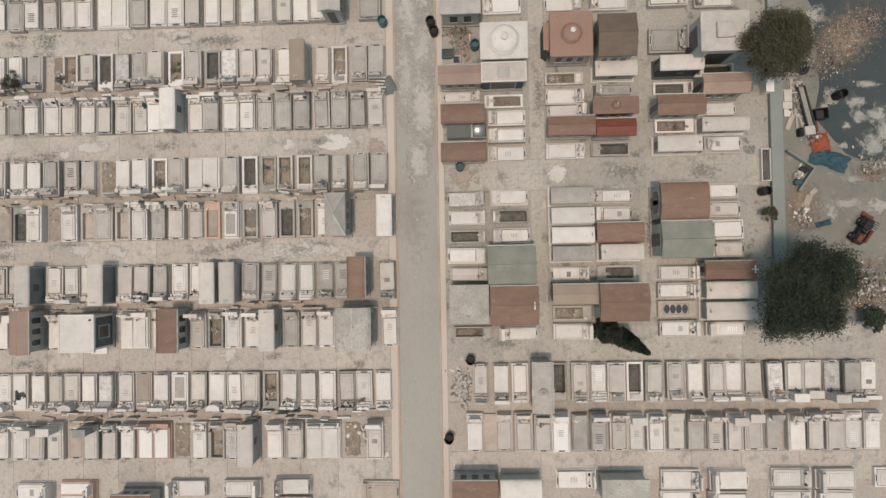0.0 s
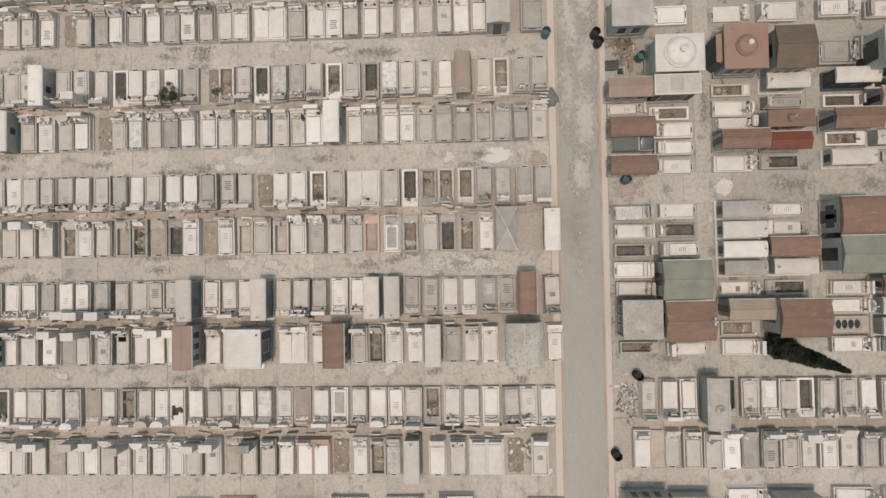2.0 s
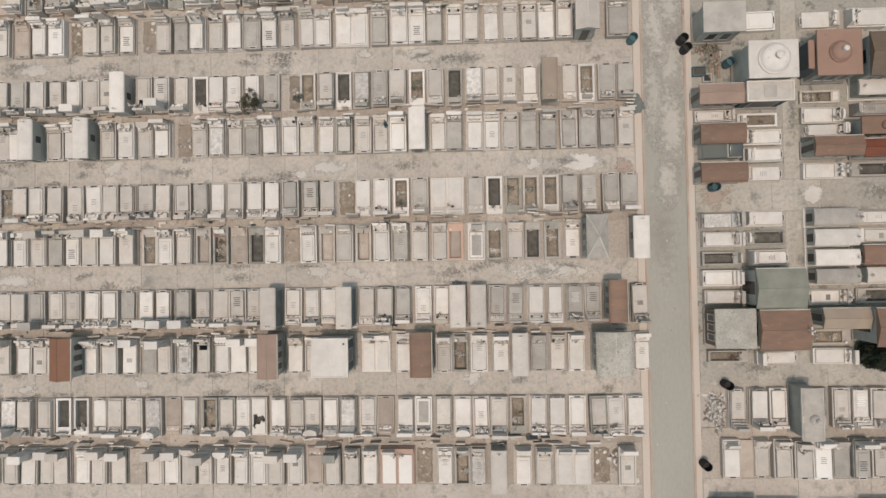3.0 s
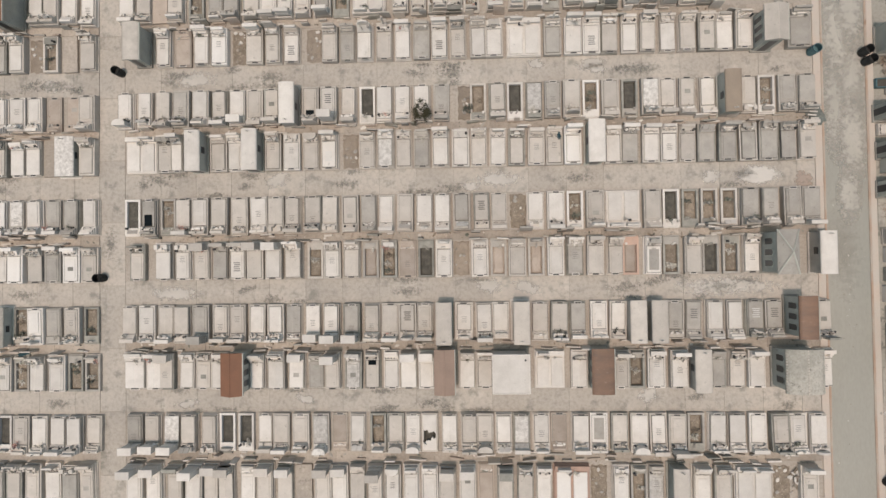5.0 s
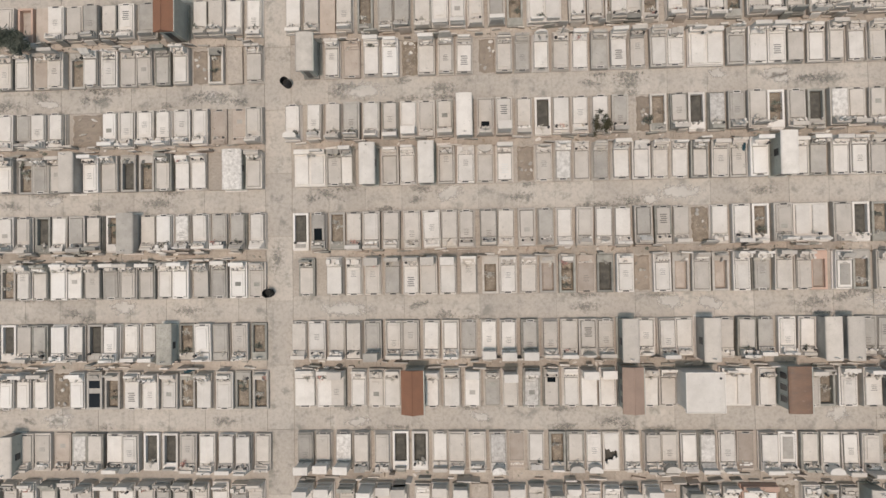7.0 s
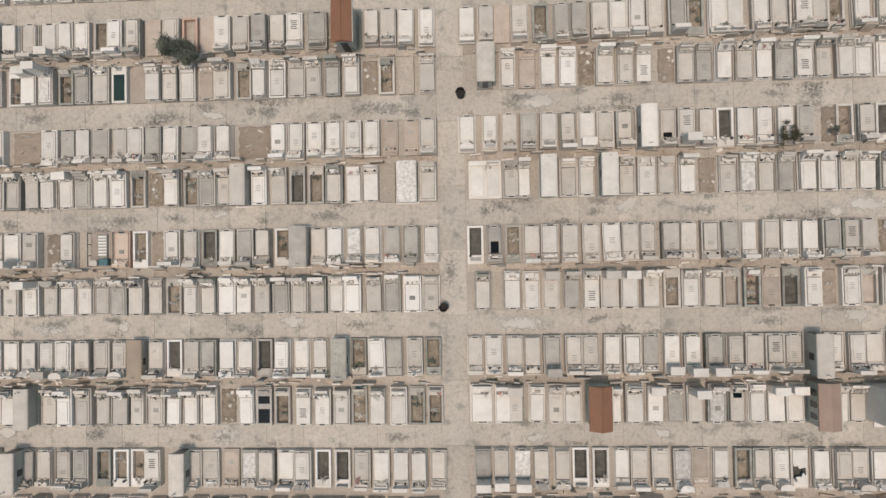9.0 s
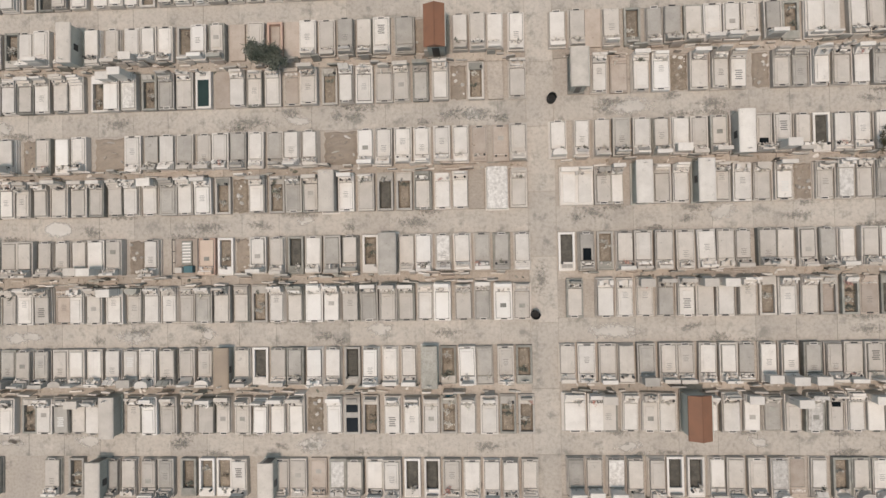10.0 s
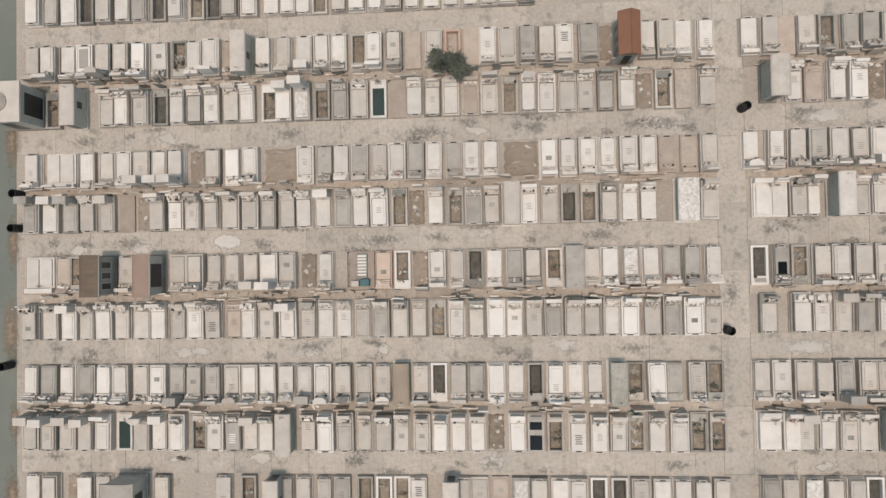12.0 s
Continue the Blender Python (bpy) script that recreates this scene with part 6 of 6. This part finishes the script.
for i, (x, y) in enumerate(((0.45, 0.35), (0.6, -0.45))):
    bm = rock(i)
    bmesh.ops.scale(bm, vec=(0.42, 0.3, 0.25), verts=bm.verts[:])
    ob = tagged(new("rubbish_bag", data(bm, BLUE_TARP if i else BLACK_PLASTIC)), "full rubbish bag inside the frame", "bag")
    ob.location = skip.matrix_basis @ Vector((x, y, 0.15))
heap("rubble", 15.9, 16.8, 7.4, 8.4, 160, 21, 0.08, (WHITE, RUBBLE), "white rubble inside the frame", 0.3)

trough = tagged(new("planting_trough"), "white-edged trough with a dark bed", "trough")
trough.location = (14.28, 8.55, 0)
part("kerb", ring(-0.3, 0.3, -1.05, 1.05, 0, 0.35, 0.07), WHITE, trough)
part("bed", bed(-0.23, 0.23, -0.98, 0.98, 0.2, 0.03), DARK_SOIL, trough)
cabinet = tagged(new("meter_cabinet"), "small white cabinet beside the coping", "cabinet")
cabinet.location = (14.35, 13.5, 0)
part("body", boxes((-0.22, 0.22, -0.42, 0.42, 0, 0.9), bevel=0.02), WHITE, cabinet)
part("lid", boxes((-0.25, 0.25, -0.45, 0.45, 0.9, 0.95)), BRIGHT, cabinet)


def branch(bm, p, q, r0, r1, sides=7):
    p, q = Vector(p), Vector(q)
    t = (q - p).to_track_quat("Z", "Y").to_matrix()
    a, b = ([bm.verts.new(c + t @ Vector((r * math.cos(i * math.tau / sides), r * math.sin(i * math.tau / sides), 0))) for i in range(sides)] for c, r in ((p, r0), (q, r1)))
    for i in range(sides):
        bm.faces.new((a[i], a[(i + 1) % sides], b[(i + 1) % sides], b[i]))


def tree(name, x, y, high, wide, clumps, per, leaf, size, seed, label, squash=0.6, trunk=0.2, feather=0.0, slim=0.22, ragged=0.22, lobes=()):
    """A trunk with limbs and a crown of leaf clumps with gaps."""
    r = random.Random(seed)
    t = tagged(new(name), label, "tree")
    t.location = (x, y, 0)
    bm = bmesh.new()
    fork = high * 0.45
    branch(bm, (0, 0, 0), (0.1, 0.05, fork), trunk, trunk * 0.7)
    spots = []
    for i in range(clumps):
        a, k = r.uniform(0, math.tau), math.sqrt(r.random())
        rad = wide * k * (0.9 + ragged * noise.noise((math.cos(a) * 2.6 + seed, math.sin(a) * 2.6, 0.5)))
        z = fork + (high - fork) * (0.25 + 0.75 * math.sqrt(max(0, 1 - k * k))) * r.uniform(0.75, 1.0)
        spots.append((rad * math.cos(a), rad * math.sin(a), z))
        if lobes:
            dx, dy, near = r.choice(lobes)
            spots[-1] = (dx + rad * near * math.cos(a), dy + rad * near * math.sin(a), z - 0.25 * math.hypot(dx, dy))
        if i % 6 == 0:
            branch(bm, (0.1, 0.05, fork * r.uniform(0.7, 1)), spots[-1], trunk * 0.4, 0.02)
    part("trunk", bm, BARK, t)

    def place(q):
        c = q.choice(spots)
        s = wide * 0.12 * (1 + feather)
        return (c[0] + q.gauss(0, s), c[1] + q.gauss(0, s), c[2] + q.gauss(0, s * squash))
    me = leaves(clumps * per, seed, size, place, slim)
    me.materials.append(leaf)
    c = new("crown", me)
    c.parent = t
    return t


tree("tree", 13.6, 15.15, 5.0, 2.0, 170, 190, LEAF, 0.11, 5, "broad dense tree with a rounded olive-green crown")
tree("tree", 15.0, 1.15, 5.2, 2.6, 150, 230, LEAF_FEATHER, 0.26, 8, "wide dark feathery tree beside the coping", feather=0.1, slim=0.08, ragged=0.6, lobes=((0, 0, 0.7), (0.2, 0.2, 0.7), (-1.2, -1.7, 0.45), (1.7, 0.8, 0.5), (-0.3, 1.5, 0.45), (-1.6, 0.2, 0.42), (0.7, -1.6, 0.42), (-1.5, -2.35, 0.3), (-0.5, -2.2, 0.3)))
tree("shrub", 14.25, 5.4, 0.9, 0.5, 24, 40, LEAF, 0.12, 9, "small round shrub beside the coping", trunk=0.04)
tree("shrub", 20.3, -1.3, 1.2, 0.75, 34, 46, LEAF_FEATHER, 0.18, 10, "dark shrub among the rubble", trunk=0.06)
tree("shrub", -34.8, 15.0, 1.2, 0.7, 26, 40, LEAF, 0.26, 11, "dry bushy shrub growing beside a grave", trunk=0.04, slim=0.05, ragged=0.9)
tree("shrub", -31.9, 15.4, 0.5, 0.35, 12, 20, GREENERY, 0.12, 12, "low dry weeds in a grave plot", trunk=0.02)


def cypress(x, y, high, wide, count, seed, label, lean=(0, 0), leaf=None, slim=0.16):
    t = tagged(new("cypress"), label, "tree")
    t.location = (x, y, 0)
    bm = bmesh.new()
    branch(bm, (0, 0, 0), (lean[0], lean[1], high * 0.9), 0.12, 0.02)
    part("trunk", bm, BARK, t)

    def place(q):
        k = q.random() ** 0.8
        a = q.uniform(0, math.tau)
        rad = wide * (1 - k) ** 0.7 * (0.7 + 0.5 * noise.noise((math.cos(a) * 1.5, math.sin(a) * 1.5 + seed, k * 5))) * math.sqrt(q.uniform(0.4, 1))
        return (rad * math.cos(a) + lean[0] * k, rad * math.sin(a) + lean[1] * k, 0.25 + k * (high - 0.3))
    me = leaves(count, seed, 0.22, place, slim)
    me.materials.append(leaf or LEAF_BLACK)
    c = new("crown", me)
    c.parent = t
    return t


cypress(4.75, -2.15, 6.0, 0.85, 6500, 3, "tall dark columnar cypress beside a burial house", (0.25, -0.3))
cypress(3.95, -1.85, 3.2, 1.25, 6000, 6, "shorter broad dark cypress beside a taller one", (0.1, 0.05))
tree("conifer", -73.45, 21.55, 2.3, 0.95, 60, 70, LEAF_DUSTY, 0.36, 4, "low dusty fan-leaved conifer growing between the tombs", feather=0.1, slim=0.07, trunk=0.08, ragged=0.8, lobes=((-0.55, 0.25, 0.7), (0.55, -0.2, 0.85), (0.1, 0.0, 0.6), (0.8, -0.5, 0.5)))


for x, y, turn in ((18.85, 12.85, 0.2),):
    bin_drum(x, y, BLACK_PLASTIC, "black plastic drum standing on the yard")
crate = tagged(new("crate"), "dark open crate standing on the yard", "crate")
crate.location, crate.rotation_euler = (17.75, 11.7, 0.015), (0, 0, 0.1)
part("box", ring(-0.4, 0.4, -0.35, 0.35, 0, 0.5, 0.05), BLACK_PLASTIC, crate)
part("floor", boxes((-0.35, 0.35, -0.3, 0.3, 0, 0.05)), VASE_DARK, crate)
post = tagged(new("post", data(boxes((-0.06, 0.06, -1.0, 1.0, 0, 0.12)), RED_METAL)), "rusty orange post lying on the yard", "post")
post.location, post.rotation_euler = (17.6, 11.05, 0.02), (0, 0, 0.12)


conveyor = tagged(new("conveyor"), "long dark steel conveyor lying on the yard", "conveyor")
conveyor.location, conveyor.rotation_euler = (16.9, 12.2, 0.02), (0, 0, 0.225)
for q in (-0.22, 0.22):
    part("rail", boxes((q - 0.05, q + 0.05, -1.35, 1.35, 0.12, 0.3)), VASE_DARK, conveyor)
part("belt", boxes((-0.17, 0.17, -1.3, 1.3, 0.16, 0.2)), PLINTH, conveyor)
for q in (-1.2, -0.4, 0.4, 1.2):
    part("foot", boxes((-0.3, 0.3, q - 0.04, q + 0.04, 0, 0.12)), VASE_DARK, conveyor)
hopper = tagged(new("hopper"), "cream steel box with a dark bag beside the conveyor", "hopper")
hopper.location, hopper.rotation_euler = (16.85, 10.62, 0.01), (0, 0, 0.1)
part("body", boxes((-0.25, 0.4, -0.28, 0.28, 0, 0.6), bevel=0.03), WALL_PALE, hopper)
part("bag", boxes((-0.5, -0.22, -0.28, 0.25, 0, 0.5), bevel=0.08), BLACK_PLASTIC, hopper)
slab_stack = tagged(new("pallet_stack"), "low stack of pale slabs beside the coping", "stack")
slab_stack.location = (15.78, 12.75, 0.01)
part("slab", boxes((-0.3, 0.3, -0.62, 0.62, 0, 0.18)), CREAM, slab_stack)
part("slab", boxes((-0.26, 0.24, -0.2, 0.55, 0.18, 0.3)), PLINTH_PALE, slab_stack)
tyre = tagged(new("tyre", data(lathe(bmesh.new(), [(0.2, 0.0), (0.42, 0.0), (0.46, 0.08), (0.42, 0.18), (0.2, 0.18), (0.2, 0.02)], sides=20), BLACK_PLASTIC, True)), "black tyre lying at the edge of the yard", "tyre")
tyre.location = (16.8, 14.75, 0.02)

# ---- boards and odds and ends by the coping ----
for x, y, turn, long, wide in ((16.05, 13.1, 1.5, 2.2, 0.16), (16.35, 12.2, 1.62, 2.6, 0.12), (16.0, 11.4, 1.2, 1.3, 0.3), (15.85, 12.4, 1.55, 1.5, 0.45), (16.7, 11.1, 1.8, 1.6, 0.14), (-5.05, 16.8, 1.5, 1.6, 0.18), (-4.75, 16.7, 1.7, 1.7, 0.14), (-4.5, 17.0, 1.45, 1.4, 0.12), (-4.9, 16.2, 1.62, 1.3, 0.1), (-4.95, 17.4, 0.2, 0.9, 0.2), (16.6, 5.4, 0.9, 0.9, 0.3), (20.4, 1.7, 0.1, 1.5, 0.3), (20.9, 1.25, 0.15, 1.6, 0.28), (20.6, 0.85, -0.1, 1.1, 0.3), (21.2, 0.55, 0.1, 1.2, 0.3), (20.3, 0.35, 0.3, 0.9, 0.25), (18.6, -1.05, 0.2, 1.3, 0.2), (16.9, 6.2, 1.2, 0.9, 0.4), (17.3, 6.8, 0.7, 0.5, 0.3)):
    ob = tagged(new("board", data(boxes((-long / 2, long / 2, -wide / 2, wide / 2, 0, 0.04)), rng.choice((WHITE, GREY, TAN, CANAL)))), "weathered board lying among the rubble", "board", group="boards on the ground")
    ob.location, ob.rotation_euler = (x, y, 0.05), (0, 0, turn)

for x, y, turn, long, wide in ((-5.02, 16.6, 1.55, 1.45, 0.2), (-4.55, 16.75, 1.57, 1.7, 0.17), (-4.8, 16.9, 1.75, 1.2, 0.1)):
    ob = tagged(new("board", data(boxes((-long / 2, long / 2, -wide / 2, wide / 2, 0, 0.05)), WOOD)), "brown wooden board lying on bare ground", "board", group="boards on the ground")
    ob.location, ob.rotation_euler = (x, y, 0.09), (0, 0, turn)
for i in range(6):
    ob = tagged(new("slat", data(boxes((-0.26, 0.26, -0.045, 0.045, 0, 0.03)), WHITE)), "white slat fallen across the end of a row", "slat", group="fallen white slats")
    ob.location, ob.rotation_euler = (-10.35 + 0.08 * (i % 3), 13.75 + 0.21 * i, 0.55 - 0.02 * (i % 2)), (0.0, 0.05 * (-1) ** i, 0.05 * (i % 3) - 0.1)

# ---- alleys behind the headstones, and the slabs of the paths ----
def unit_slab():
    return boxes((-0.5, 0.5, -0.5, 0.5, 0, 0.04), bevel=0)


def paved(name, x0, x1, y0, y1, material, label, short, long, z=0.0, gap=0.016):
    """A strip of cast slabs with open joints, on a thin bed."""
    strip = sheet(name, x0, x1, y0, y1, -0.1, 0.006, PLINTH, label, "path")
    x = x0
    while x < x1 - 0.01:
        w = min(rng.uniform(short, long), x1 - x)
        if x1 - x - w < short * 0.4:
            w = x1 - x
        piece("slab", "unit_slab", material, unit_slab, strip, (x + w / 2, (y0 + y1) / 2, rng.uniform(-0.006, 0.004) + z), 0, (w - gap, y1 - y0 - 0.02, 1))
        x += w


for x0, x1, rows in ((-54.95, -9.97, ((24.15, 25.6), (17.08, 18.7), (9.94, 11.61), (2.88, 4.48), (-4.23, -2.7), (-12.6, -9.97))),
                     (-102.5, -56.75, ((24.2, 25.58), (16.95, 18.58), (10.02, 11.54), (2.8, 4.4), (-4.36, -2.84)))):
    for y0, y1 in rows:
        paved("path", x0, x1, y0, y1, PATH_CONC, "worn stained concrete path between the rows", 2.38, 2.5)
    for y in (21.42, 14.35, 7.2, 0.1, -7.05):
        if y > -7 or x1 > -20:
            paved("alley", x0, x1, y - 0.3, y + 0.3, ALLEY, "narrow tan cement alley behind the headstones", 1.6, 3.8, 0.02)
paved("path", -6.2, 21.0, -3.75, -1.6, PATH_GREY, "pale concrete path between the blocks", 3.0, 6.0)
paved("path", -6.2, 14.5, 7.3, 9.3, PATH_GREY, "pale stained concrete path", 3.0, 6.0)
paved("path", -6.2, 21.0, -11.4, -9.6, PATH_CONC, "worn concrete path", 3.0, 6.0)
paved("alley", -6.2, 21.0, -6.95, -6.4, ALLEY, "narrow tan cement alley behind the headstones", 1.6, 3.8, 0.02)
for k in range(10):
    y = -12.6 + k * 4.2
    tagged(sheet("pavement", -56.72, -54.98, y, y + 4.17, -0.1, 0.035, PATH_CONC, "grey concrete cross path", "path"))
for x0, x1 in ((-0.6, 0.35), (6.4, 7.35)):
    sheet("pavement", x0, x1, -1.55, 7.25, -0.1, 0.03, PATH_GREY, "pale concrete aisle between the burial houses", "path")
    sheet("pavement", x0, x1, 9.35, 34, -0.1, 0.03, PATH_GREY, "pale concrete aisle between the burial houses", "path")


# ---- odd pieces left lying in the alleys ----
def leaning_slabs(x0, x1, y, count, seed):
    """Spare slabs and bars propped against the backs of the headstones, joined."""
    r = random.Random(seed)
    verts, faces, kinds = [], [], []
    shades = (WHITE, CREAM, GREY, PLINTH, PLINTH_PALE, TAN)
    for _ in range(count):
        side = r.choice((-1, 1))
        m = Matrix.Translation((r.uniform(x0, x1), y + side * r.uniform(0.1, 0.24), 0.06)) @ Euler((side * r.uniform(-0.25, 0.05), 0, r.gauss(0, 0.06))).to_matrix().to_4x4() @ Matrix.Diagonal((r.uniform(0.16, 0.46), r.uniform(0.025, 0.06), r.choice((0.08, 0.12, 0.25, 0.4)) * r.uniform(0.8, 1.2), 1))
        k, q = len(verts), r.randrange(len(shades))
        verts += [m @ Vector((a, b, c)) for c in (0, 2) for a, b in ((-1, -1), (1, -1), (1, 1), (-1, 1))]
        for f in ((3, 2, 1, 0), (4, 5, 6, 7), (0, 1, 5, 4), (1, 2, 6, 5), (2, 3, 7, 6), (3, 0, 4, 7)):
            faces.append([k + i for i in f])
            kinds.append(q)
    me = bpy.data.meshes.new("leaning_slabs")
    me.from_pydata(verts, [], faces)
    for q in shades:
        me.materials.append(q)
    me.polygons.foreach_set("material_index", kinds)
    return tagged(new("leaning_slabs", me), "pale spare slabs propped against the backs of headstones", "slabs", kind="stuff")



for x0, x1 in ((-54.5, -10.5), (-102, -57.2)):
    for n, y in enumerate((21.42, 14.35, 7.2, 0.1, -7.05)):
        if y > -7 or x1 > -20:
            heap("rubble", x0, x1, y - 0.32, y + 0.32, 260, 40 + n, 0.10, (GREY, TAN, WHITE, SOIL, GREENERY, PLINTH), "broken pieces and weeds lying in the alley", 0.04)
            leaning_slabs(x0, x1, y, 75 if x1 > -20 else 110, 80 + n)
